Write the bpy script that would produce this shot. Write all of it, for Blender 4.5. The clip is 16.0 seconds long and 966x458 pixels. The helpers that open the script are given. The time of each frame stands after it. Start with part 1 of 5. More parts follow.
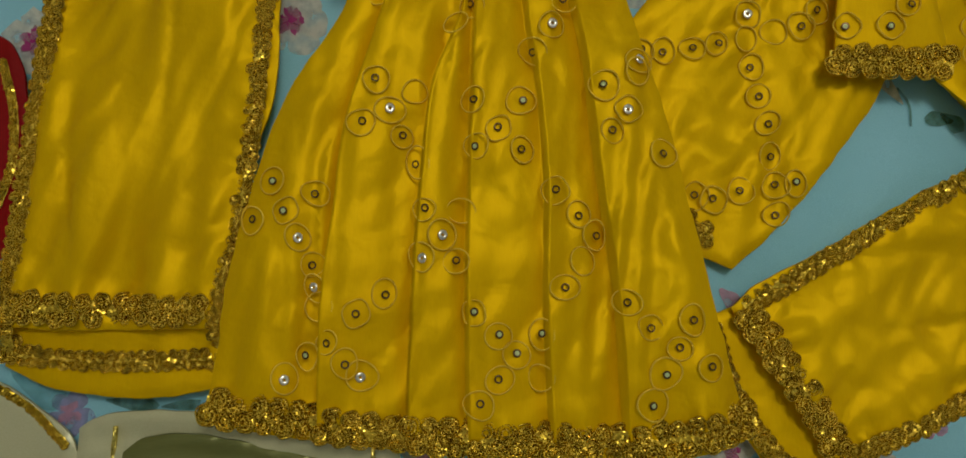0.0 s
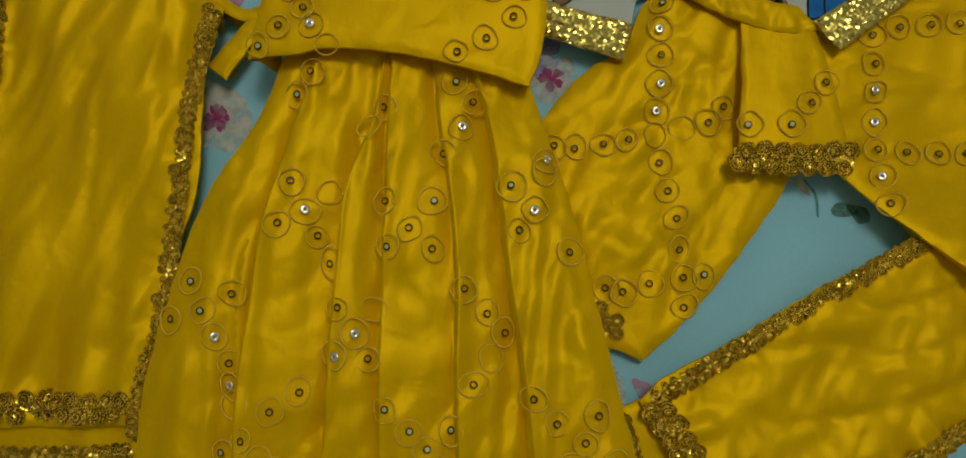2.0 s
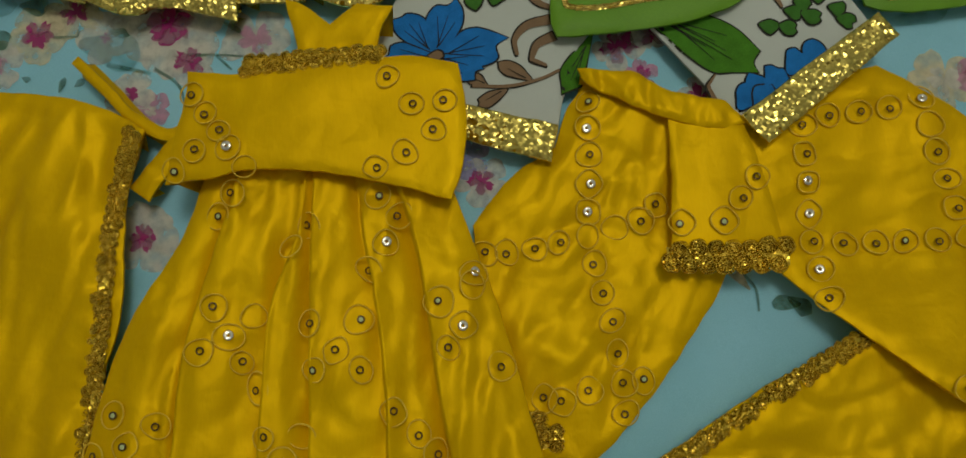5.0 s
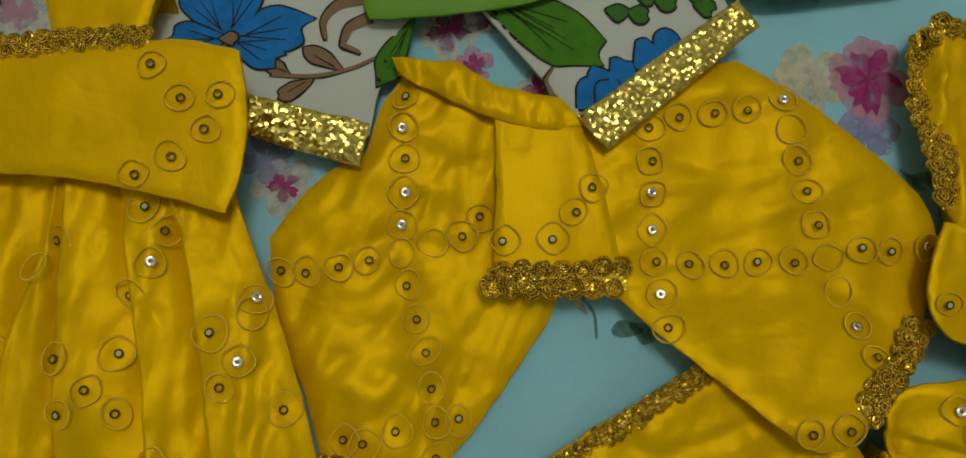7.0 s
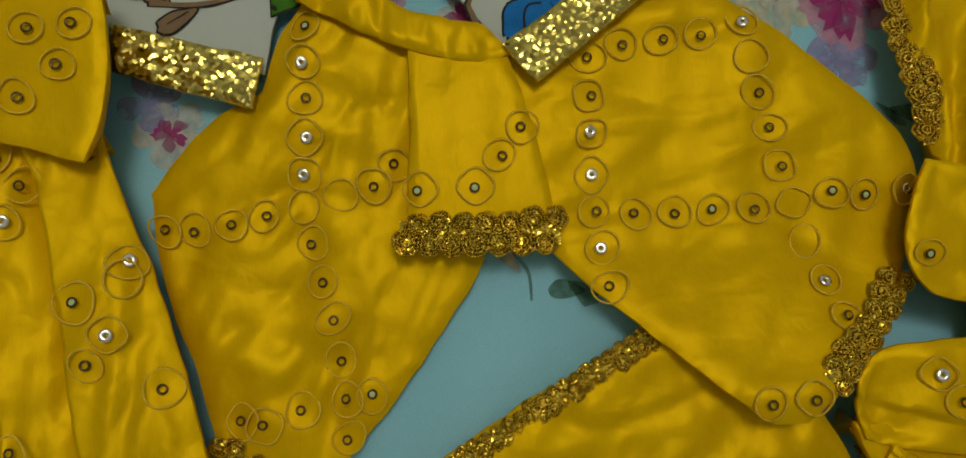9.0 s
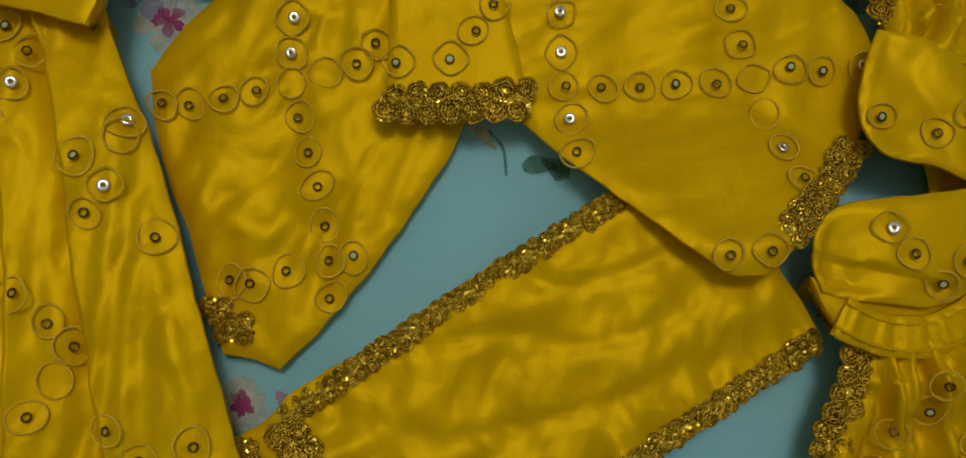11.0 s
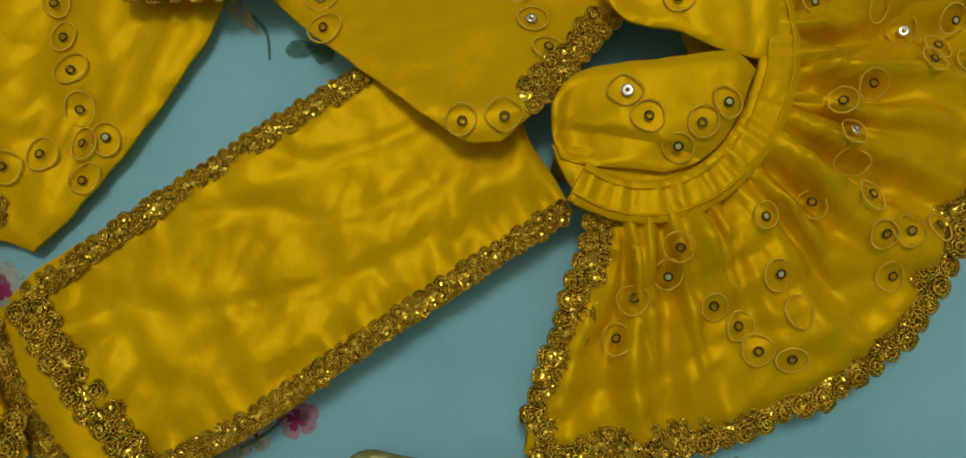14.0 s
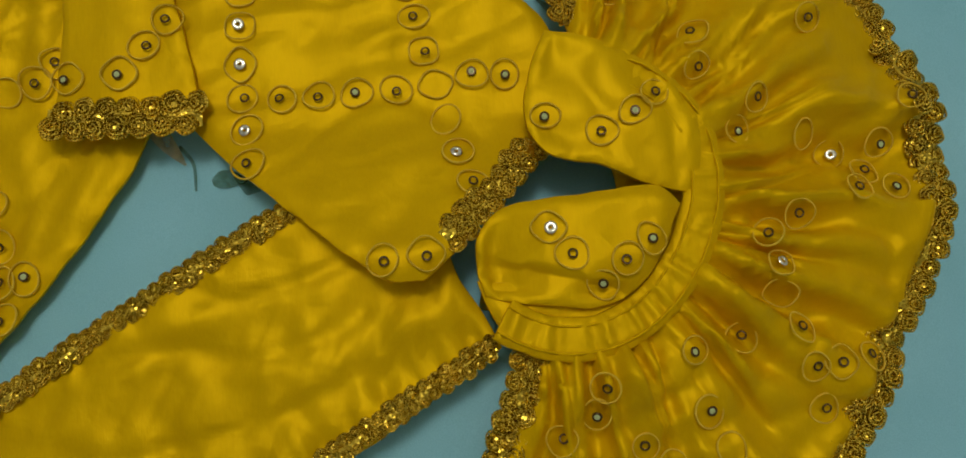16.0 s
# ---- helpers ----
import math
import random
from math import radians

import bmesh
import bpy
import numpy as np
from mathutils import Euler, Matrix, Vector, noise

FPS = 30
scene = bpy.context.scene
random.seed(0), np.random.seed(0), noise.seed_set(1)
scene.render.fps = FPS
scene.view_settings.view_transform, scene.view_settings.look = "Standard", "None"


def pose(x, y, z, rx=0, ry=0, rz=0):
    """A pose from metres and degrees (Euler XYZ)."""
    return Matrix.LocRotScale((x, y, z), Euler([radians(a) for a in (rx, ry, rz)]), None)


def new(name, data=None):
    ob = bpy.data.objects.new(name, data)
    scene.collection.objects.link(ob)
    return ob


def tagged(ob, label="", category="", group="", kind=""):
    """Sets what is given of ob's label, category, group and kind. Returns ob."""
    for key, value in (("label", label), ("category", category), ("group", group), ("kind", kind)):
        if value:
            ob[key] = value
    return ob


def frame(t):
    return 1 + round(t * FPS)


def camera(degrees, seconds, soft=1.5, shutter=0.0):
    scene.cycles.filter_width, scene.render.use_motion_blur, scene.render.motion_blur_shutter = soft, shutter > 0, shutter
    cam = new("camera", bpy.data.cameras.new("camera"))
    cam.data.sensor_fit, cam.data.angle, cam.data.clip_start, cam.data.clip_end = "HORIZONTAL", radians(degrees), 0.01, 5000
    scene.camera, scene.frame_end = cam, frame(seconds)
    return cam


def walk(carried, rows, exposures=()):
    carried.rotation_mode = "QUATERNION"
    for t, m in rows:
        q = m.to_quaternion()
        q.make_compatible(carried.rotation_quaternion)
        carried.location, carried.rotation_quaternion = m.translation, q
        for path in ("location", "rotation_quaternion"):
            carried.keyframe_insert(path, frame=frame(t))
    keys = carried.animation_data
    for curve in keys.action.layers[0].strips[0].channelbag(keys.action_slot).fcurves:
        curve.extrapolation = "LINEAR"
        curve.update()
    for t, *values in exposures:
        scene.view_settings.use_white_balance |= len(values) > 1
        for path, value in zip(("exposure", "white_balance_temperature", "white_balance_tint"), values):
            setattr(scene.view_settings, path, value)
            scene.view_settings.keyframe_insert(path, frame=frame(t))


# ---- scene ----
cam = camera(64.0, 16.0, soft=1.6)
# seconds, eye, and the turn in degrees of a camera that looks straight down at zero
PATH = [
    (0, 0.00184, 0.00084, 0.40214, 5.625, -0.073, 0.678),
    (0.5, 0.00466, -0.00464, 0.36595, 4.899, -0.430, 1.043),
    (1, 0.02372, -0.00119, 0.36489, 4.630, -0.343, 1.063),
    (1.5, 0.03888, 0.00951, 0.38192, 5.540, -0.026, 1.055),
    (2, 0.04660, 0.03898, 0.41782, 7.146, -0.001, 0.295),
    (2.5, 0.05562, 0.06302, 0.42991, 8.708, 0.531, -0.804),
    (3, 0.05000, 0.10230, 0.42265, 8.183, 0.010, -1.020),
    (3.2, 0.05094, 0.11143, 0.42390, 8.800, 0.263, -1.420),
    (5.3, 0.09635, 0.07909, 0.41454, 9.519, 0.394, -2.414),
    (5.5, 0.10574, 0.07965, 0.41535, 8.351, -0.057, -1.956),
    (6, 0.13430, 0.08473, 0.41145, 7.751, -1.029, -2.357),
    (6.5, 0.15826, 0.09899, 0.38708, 7.456, -2.095, -2.833),
    (7, 0.16131, 0.11022, 0.36418, 6.969, -2.642, -2.275),
    (7.5, 0.17599, 0.12035, 0.34026, 5.874, -3.000, -2.601),
    (8, 0.18139, 0.11964, 0.32577, 5.583, -3.658, -2.745),
    (8.2, 0.18653, 0.11794, 0.32225, 4.508, -3.441, -2.849),
    (10.3, 0.20422, 0.07675, 0.31816, 4.969, -1.330, -4.077),
    (10.5, 0.20774, 0.06990, 0.32132, 5.465, -0.615, -4.086),
    (11, 0.20982, 0.03862, 0.33176, 6.454, -1.537, -3.291),
    (11.5, 0.23060, 0.01221, 0.34574, 5.388, 0.850, -3.487),
    (12, 0.23605, -0.01729, 0.34805, 5.052, 1.224, -3.093),
    (12.5, 0.24900, -0.02985, 0.34366, 4.660, 0.871, -2.730),
    (13, 0.26464, -0.02864, 0.33822, 5.333, 0.204, -2.797),
    (13.5, 0.29695, -0.01783, 0.33417, 5.725, -0.721, -3.456),
    (14, 0.31654, -0.01777, 0.32672, 6.084, -0.543, -4.150),
    (14.5, 0.32854, -0.00645, 0.32551, 6.698, -0.846, -5.012),
    (15, 0.34356, -0.00357, 0.32511, 6.256, -1.025, -5.166),
    (15.5, 0.34463, 0.00706, 0.32575, 7.930, -1.473, -5.343),
    (16, 0.34412, 0.01715, 0.32705, 9.462, -1.365, -5.274),
]
walk(cam, [(t, pose(x, y, z, rx, ry, rz)) for t, x, y, z, rx, ry, rz in PATH], [(0, -0.02), (2.5, -0.12), (6.5, -0.04), (8, -0.02), (11, -0.14), (13, 0.02), (15, 0.10), (16, 0.05)])

# ---- light: one ceiling lamp in a closed room ----
world = bpy.data.worlds.new("room_air")
world.use_nodes = True
world.node_tree.nodes["Background"].inputs[0].default_value = (0.9, 0.95, 1.0, 1)
world.node_tree.nodes["Background"].inputs[1].default_value = 0.05
scene.world = world
scene.view_settings.exposure = 0.0


def lamp(name, eye, radius, watts, color):
    data = bpy.data.lights.new(name, "POINT")
    data.shadow_soft_size, data.energy, data.color = radius, watts, color
    ob = new(name, data)
    ob.location = eye
    return ob


lamp("ceiling_lamp", (0.28, 0.50, 1.62), 0.17, 23.2, (1.0, 0.94, 0.80))

# ---- materials ----


def material(name, color, rough=0.5, metal=0.0, tint=(1, 1, 1), grain=900.0, bump=0.05, blotch=25.0, spread=0.25, aniso=0.0, spec=0.5, stretch=(1, 1, 1), sheen=0.0):
    m = bpy.data.materials.new(name)
    m.use_nodes = True
    n, l = m.node_tree.nodes, m.node_tree.links
    b = n["Principled BSDF"]
    co = n.new("ShaderNodeTexCoord")
    mp = n.new("ShaderNodeMapping")
    mp.inputs["Scale"].default_value = stretch
    l.new(co.outputs["Object"], mp.inputs["Vector"])
    big, fine = n.new("ShaderNodeTexNoise"), n.new("ShaderNodeTexNoise")
    big.inputs["Scale"].default_value, fine.inputs["Scale"].default_value = blotch, grain
    big.inputs["Detail"].default_value, fine.inputs["Detail"].default_value = 4, 3
    l.new(co.outputs["Object"], big.inputs["Vector"])
    l.new(mp.outputs[0], fine.inputs["Vector"])
    mix = n.new("ShaderNodeMix")
    mix.data_type = "RGBA"
    a = [c * (1 - spread) * t for c, t in zip(color, tint)]
    z = [min(1, c * (1 + spread)) for c in color]
    mix.inputs[6].default_value, mix.inputs[7].default_value = (*a, 1), (*z, 1)
    add = n.new("ShaderNodeMath")
    add.operation = "MULTIPLY_ADD"
    add.inputs[1].default_value, add.inputs[2].default_value = 0.5, 0.0
    l.new(fine.outputs[0], add.inputs[0])
    half = n.new("ShaderNodeMath")
    half.operation = "MULTIPLY_ADD"
    half.inputs[1].default_value = 0.5
    l.new(big.outputs[0], half.inputs[0])
    l.new(add.outputs[0], half.inputs[2])
    l.new(half.outputs[0], mix.inputs[0])
    l.new(mix.outputs[2], b.inputs["Base Color"])
    bp = n.new("ShaderNodeBump")
    bp.inputs["Strength"].default_value, bp.inputs["Distance"].default_value = bump, 0.001
    l.new(fine.outputs[0], bp.inputs["Height"])
    l.new(bp.outputs[0], b.inputs["Normal"])
    b.inputs["Roughness"].default_value, b.inputs["Metallic"].default_value = rough, metal
    b.inputs["Anisotropic"].default_value = aniso
    b.inputs["Specular IOR Level"].default_value = spec
    b.inputs["Sheen Weight"].default_value = sheen
    return m


def wrinkled(m, layers):
    """Soft creases over the weave: layers of (scale, depth, stretch, warp)."""
    n, l = m.node_tree.nodes, m.node_tree.links
    last = n["Principled BSDF"].inputs["Normal"].links[0].from_node
    for scale, depth, stretch, warp in layers:
        co, mp, tex = n.new("ShaderNodeTexCoord"), n.new("ShaderNodeMapping"), n.new("ShaderNodeTexNoise")
        mp.inputs["Scale"].default_value = stretch
        mp.inputs["Rotation"].default_value = (0, 0, scale * 0.013)
        tex.inputs["Scale"].default_value, tex.inputs["Detail"].default_value, tex.inputs["Distortion"].default_value = scale, 2.5, warp
        tex.inputs["Roughness"].default_value = 0.42
        l.new(co.outputs["Object"], mp.inputs["Vector"])
        l.new(mp.outputs[0], tex.inputs["Vector"])
        bp = n.new("ShaderNodeBump")
        bp.inputs["Strength"].default_value, bp.inputs["Distance"].default_value = 1.0, depth
        l.new(tex.outputs[0], bp.inputs["Height"])
        l.new(bp.outputs[0], last.inputs["Normal"])
        last = bp
    return m


def glitter(name, color, scale, rough, tilt):
    """Metal thread or foil: every small facet leans its own way."""
    m = material(name, color, rough, 1.0, blotch=60, grain=scale, spread=0.45)
    n, l = m.node_tree.nodes, m.node_tree.links
    b = n["Principled BSDF"]
    geo = n.new("ShaderNodeNewGeometry")
    vor = n.new("ShaderNodeTexVoronoi")
    vor.inputs["Scale"].default_value = scale
    l.new(geo.outputs["Position"], vor.inputs["Vector"])
    sub = n.new("ShaderNodeVectorMath")
    sub.operation = "SUBTRACT"
    sub.inputs[1].default_value = (0.5, 0.5, 0.5)
    l.new(vor.outputs["Color"], sub.inputs[0])
    sc = n.new("ShaderNodeVectorMath")
    sc.operation = "SCALE"
    sc.inputs["Scale"].default_value = tilt
    l.new(sub.outputs[0], sc.inputs[0])
    add = n.new("ShaderNodeVectorMath")
    l.new(geo.outputs["Normal"], add.inputs[0])
    l.new(sc.outputs[0], add.inputs[1])
    nor = n.new("ShaderNodeVectorMath")
    nor.operation = "NORMALIZE"
    l.new(add.outputs[0], nor.inputs[0])
    l.new(nor.outputs[0], b.inputs["Normal"])
    return m


SATIN = material("yellow_satin", (0.72, 0.465, 0.0005), 0.49, 0.27, (0.95, 0.86, 0.6), 1500, 0.05, 18, 0.10, aniso=0.25, spec=0.3, stretch=(1, 0.10, 1))
wrinkled(SATIN, ((21, 0.0042, (1, 0.6, 1), 0.4), (64, 0.0010, (0.7, 1, 1), 0.5), (210, 0.00020, (1, 0.8, 1), 0.4)))
SATIN.node_tree.nodes["Principled BSDF"].inputs["Specular Tint"].default_value = (1.0, 0.74, 0.12, 1)
GOLD = glitter("gold_braid", (0.70, 0.49, 0.05), 1350, 0.24, 0.9)
FOIL = glitter("gold_foil_lace", (0.76, 0.58, 0.14), 640, 0.26, 0.7)
THREAD = material("copper_thread", (1.0, 0.70, 0.07), 0.25, 0.12, (0.95, 0.85, 0.6), 2500, 0.15, 60, 0.10, spec=1.0)
THREAD.node_tree.nodes["Principled BSDF"].inputs["Specular Tint"].default_value = (1.0, 0.78, 0.35, 1)
SHEET = material("blue_cotton", (0.33, 0.62, 0.76), 0.85, 0.0, (0.58, 0.92, 0.95), 1800, 0.14, 16, 0.26, spec=0.2)
OLIVE = material("olive_satin", (0.17, 0.175, 0.05), 0.30, 0.35, (0.8, 0.9, 0.8), 1200, 0.06, 18, 0.2, stretch=(0.15, 1, 1))
CREAM = wrinkled(material("cream_satin", (0.54, 0.53, 0.36), 0.35, 0.15, (0.85, 0.9, 0.7), 1200, 0.05, 20, 0.15), ((40, 0.002, (1, 0.5, 1), 0.5),))
WHITE = material("white_cotton", (0.53, 0.57, 0.52), 0.8, 0.0, (0.88, 0.95, 0.97), 1600, 0.1, 30, 0.06, spec=0.2)
GREEN = material("green_satin", (0.13, 0.31, 0.003), 0.6, 0.0, (0.7, 0.85, 0.6), 1200, 0.05, 20, 0.2)
RED = material("red_satin", (0.26, 0.004, 0.004), 0.6, 0.0, (0.7, 0.6, 0.6), 1200, 0.1, 30, 0.3, spec=0.12)
PLASTER = material("wall_paint", (0.80, 0.79, 0.76), 0.9, 0.0, (0.95, 0.95, 0.95), 300, 0.05, 3, 0.05)
INK = {}


def ink(name, color, spread=0.25, blotch=90):
    if name not in INK:
        INK[name] = material("print_" + name, color, 0.85, 0.0, (0.8, 0.8, 0.85), 1500, 0.08, blotch, spread, spec=0.15)
    return INK[name]


# ---- making things ----
Z0 = -0.008  # the sheet's height


def put(name, mesh, mat, parent=None, label="", m=None):
    mesh.materials.clear()
    mesh.materials.append(mat)
    ob = new(name, mesh)
    if m is not None:
        ob.matrix_basis = m
    if parent is not None:
        ob.parent = parent
    if label:
        ob["label"] = label
    return ob


def raw_mesh(name, verts, faces, smooth=True):
    me = bpy.data.meshes.new(name)
    me.from_pydata([tuple(map(float, v)) for v in verts], [], [tuple(dict.fromkeys(map(int, f))) for f in faces])
    me.polygons.foreach_set("use_smooth", [smooth] * len(me.polygons))
    me.update()
    return me


def thing(name, label, category, group="", kind=""):
    ob = new(name)
    ob.empty_display_size = 0.02
    return tagged(ob, label, category, group, kind)


def smooth_line(pts, step, closed=False, corner=50):
    """Points a step apart on a soft curve through pts; sharp bends stay sharp."""
    p = np.array(pts, float)
    n = len(p)
    tan = np.zeros_like(p)
    for i in range(n):
        if closed or 0 < i < n - 1:
            a, b = p[i] - p[i - 1], p[(i + 1) % n] - p[i]
            la, lb = np.linalg.norm(a), np.linalg.norm(b)
            turn = math.degrees(math.acos(max(-1, min(1, a @ b / (la * lb)))))
            if turn < corner:
                tan[i] = (a / la + b / lb) / 2
    out = []
    for i in range(n if closed else n - 1):
        a, b = p[i], p[(i + 1) % n]
        d = np.linalg.norm(b - a)
        ta, tb = tan[i], tan[(i + 1) % n]
        ta = ta if ta.any() else (b - a) / d
        tb = tb if tb.any() else (b - a) / d
        k = max(1, round(d / step))
        for s in np.arange(k) / k:
            h = (2 * s**3 - 3 * s**2 + 1, s**3 - 2 * s**2 + s, 3 * s**2 - 2 * s**3, s**3 - s**2)
            out.append(h[0] * a + h[1] * ta * d + h[2] * b + h[3] * tb * d)
    if not closed:
        out.append(p[-1])
    return np.array(out)


def edge_distance(q, line):
    a, b = line, np.roll(line, -1, 0)
    ab = b - a
    best = np.full(len(q), 9.0)
    for s, d in zip(a, ab):
        t = np.clip(((q - s) @ d) / max(d @ d, 1e-12), 0, 1)
        best = np.minimum(best, np.hypot(*(q - s - t[:, None] * d).T))
    return best


def inside(q, line):
    hit = np.zeros(len(q), bool)
    for (x1, y1), (x2, y2) in zip(line, np.roll(line, -1, 0)):
        if y1 != y2:
            cross = (y1 > q[:, 1]) != (y2 > q[:, 1])
            hit ^= cross & (q[:, 0] < (x2 - x1) * (q[:, 1] - y1) / (y2 - y1) + x1)
    return hit


def folds(q, angle, long, short, amp, seed, ridge=False):
    """Soft folds that run along an angle in degrees."""
    c, s = math.cos(radians(angle)), math.sin(radians(angle))
    u, v = (q[:, 0] * c + q[:, 1] * s) / long, (-q[:, 0] * s + q[:, 1] * c) / short
    w = np.array([noise.noise((a, b, seed)) for a, b in zip(u, v)])
    return amp * (1 - 2 * np.abs(w) if ridge else w)


def creased(q, angle, long, short, amp, seed, width=0.12):
    """Narrow valleys where the cloth was folded or gathered."""
    w = folds(q, angle, long, short, 1.0, seed)
    return -amp * np.exp(-((w / width) ** 2))


def puckered(q, path, pitch, reach, amp, seed):
    """Short gathers that stand square to a stitched edge."""
    line = smooth_line(path, 0.004)
    run, best, along = 0.0, np.full(len(q), 9.0), np.zeros(len(q))
    for a, b in zip(line[:-1], line[1:]):
        d = b - a
        n = max(np.linalg.norm(d), 1e-9)
        t = np.clip(((q - a) @ d) / (n * n), 0, 1)
        r = np.hypot(*(q - a - t[:, None] * d).T)
        near = r < best
        best[near], along[near] = r[near], (run + t * n)[near]
        run += n
    w = np.array([noise.noise((x / pitch, y * 22, seed)) for x, y in zip(along, best)])
    long = np.array([0.6 + 0.9 * abs(noise.noise((x / pitch * 0.6, 4, seed))) for x in along])
    return amp * 1.6 * w * np.exp(-((best / (reach * long)) ** 2))


HEIGHTS = {}
SHELLS = {}


def cloth(name, mat, parent, outline, z_edge, z_mid, width=0.012, lift=None, step=0.004, creases=(), label="", floor=Z0, corner=50, ragged=0.0004):
    """A piece of laid cloth: a closed outline, high in the middle, with its rim turned down to what it lies on."""
    line = smooth_line(outline, step * 0.7, True, corner)
    if ragged:
        line = line + np.array([[noise.noise((x * 90, y * 90, 3)), noise.noise((x * 90, y * 90, 7))] for x, y in line]) * ragged * 2
    lo, hi = line.min(0), line.max(0)
    gx, gy = np.meshgrid(np.arange(lo[0], hi[0], step), np.arange(lo[1], hi[1], step))
    gx = gx + (np.arange(gx.shape[0]) % 2)[:, None] * step / 2
    q = np.c_[gx.ravel(), gy.ravel()]
    q = q[inside(q, line)]
    q = q[edge_distance(q, line) > step * 0.45]
    extra, edges, start = [], [], len(line)
    for crease in creases:
        c = smooth_line(crease, step * 0.8)
        for k in (-7, -3.4, -1, 1, 3.4, 7):
            t = np.gradient(c, axis=0)
            o = c + k * 0.0006 * np.c_[-t[:, 1], t[:, 0]] / np.linalg.norm(t, axis=1)[:, None]
            o = o[inside(o, line)]
            if len(o) > 1:
                o = o[edge_distance(o, line) > step * 0.3]
            if len(o) > 1:
                edges += [(start + i, start + i + 1) for i in range(len(o) - 1)]
                extra.append(o)
                start += len(o)
        if len(c):
            d = np.min(np.hypot(q[:, :1] - c[:, 0], q[:, 1:] - c[:, 1]), axis=1) if len(q) else np.zeros(0)
            q = q[d > 0.0054]
    pts = np.vstack([line, *extra, q])
    loop = [(i, (i + 1) % len(line)) for i in range(len(line))]
    from mathutils.geometry import delaunay_2d_cdt
    v2, _, faces, *_ = delaunay_2d_cdt([Vector(p) for p in pts], loop + edges, [], 1, 1e-6)
    p = np.array([tuple(v) for v in v2])
    d = edge_distance(p, line)
    s = np.clip(d / max(0.002, width * 0.22), 0, 1)
    s = np.sqrt(1 - (1 - s) ** 2)
    ze = z_edge(p) if callable(z_edge) else np.full(len(p), z_edge)
    zm = z_mid(p) if callable(z_mid) else np.full(len(p), z_mid)
    ze = np.maximum(ze, zm - 0.0013)
    z = ze + (zm - ze) * s
    if lift is not None:
        z = z + lift(p) * np.clip(d / (width * 0.6), 0.45, 1)
    z = np.maximum(z, floor + 0.001)
    top = np.c_[p, z]
    good = []
    for f in faces:
        a, b, c = p[f[0]], p[f[1]], p[f[2]]
        good.append(f if (b - a)[0] * (c - a)[1] - (b - a)[1] * (c - a)[0] > 0 else f[::-1])
    count = {}
    for f in good:
        for i in range(len(f)):
            count[(f[i], f[(i + 1) % len(f)])] = 1
    rim = [e for e in count if (e[1], e[0]) not in count]
    ids = {i: n for n, i in enumerate(sorted({i for e in rim for i in e}))}
    order = sorted(ids, key=ids.get)
    middle = p[order].mean(0)
    mid, low = [], []
    for i in order:
        k = np.argmin(np.hypot(*(line - p[i]).T))
        t = line[(k + 1) % len(line)] - line[k - 1]
        nrm = np.array([-t[1], t[0]]) / max(np.linalg.norm(t), 1e-9)
        if inside((p[i] + nrm * 0.0008)[None], line)[0] == False:
            nrm = -nrm
        drop = z[i] - floor
        mid.append((*(p[i] + nrm * -0.0003), z[i] - min(0.0012, drop * 0.4)))
        low.append((*(p[i] + nrm * min(0.009, drop * 0.6)), floor))
    n0 = len(top)
    n1 = n0 + len(mid)
    sides = [(b, a, n0 + ids[a], n0 + ids[b]) for a, b in rim] + [(n0 + ids[b], n0 + ids[a], n1 + ids[a], n1 + ids[b]) for a, b in rim]
    me = raw_mesh(name, np.vstack([top, mid, low]), good + sides)
    crisp = {frozenset(e) for e in rim}
    for e in me.edges:
        if frozenset(e.vertices) in crisp:
            e.use_edge_sharp = True
    ob = put(name, me, mat, parent, label)
    HEIGHTS[ob] = top
    return ob


def height(obs, q):
    """The top height of laid cloths at places q."""
    out = []
    for x, y in q:
        best = (9, Z0)
        zs = []
        for ob in obs:
            t = HEIGHTS[ob]
            d = (t[:, 0] - x) ** 2 + (t[:, 1] - y) ** 2
            k = np.argmin(d)
            if d[k] < 0.006**2:
                zs.append(t[k, 2])
            best = min(best, (d[k], t[k, 2]))
        out.append(max(zs) if zs else best[1])
    return np.array(out)


def rope_ring(rx, ry, strand_r, twist_r, turns, wave=0.0, lobes=3, z=0.0, per=5, k=3):
    """A closed ring of two metal threads twisted round each other."""
    v, f, n = [], [], turns * per
    for half in (0, 1):
        base = len(v)
        for i in range(n):
            a = 2 * math.pi * i / n
            r = 1 + wave * math.sin(lobes * a + 0.6)
            w = turns * a + math.pi * half
            out, up = twist_r * math.cos(w), twist_r * math.sin(w)
            for j in range(k):
                b = 2 * math.pi * j / k
                o = out + strand_r * math.cos(b)
                v.append(((rx * r + o) * math.cos(a), (ry * r + o) * math.sin(a), z + up + strand_r * math.sin(b)))
                f.append((base + i * k + j, base + ((i + 1) % n) * k + j, base + ((i + 1) % n) * k + (j + 1) % k, base + i * k + (j + 1) % k))
    return np.array(v), np.array(f)


def joined(parts):
    vs, fs, n = [], [], 0
    for v, f in parts:
        vs.append(v)
        fs.append(f + n)
        n += len(v)
    return np.vstack(vs), np.vstack(fs)


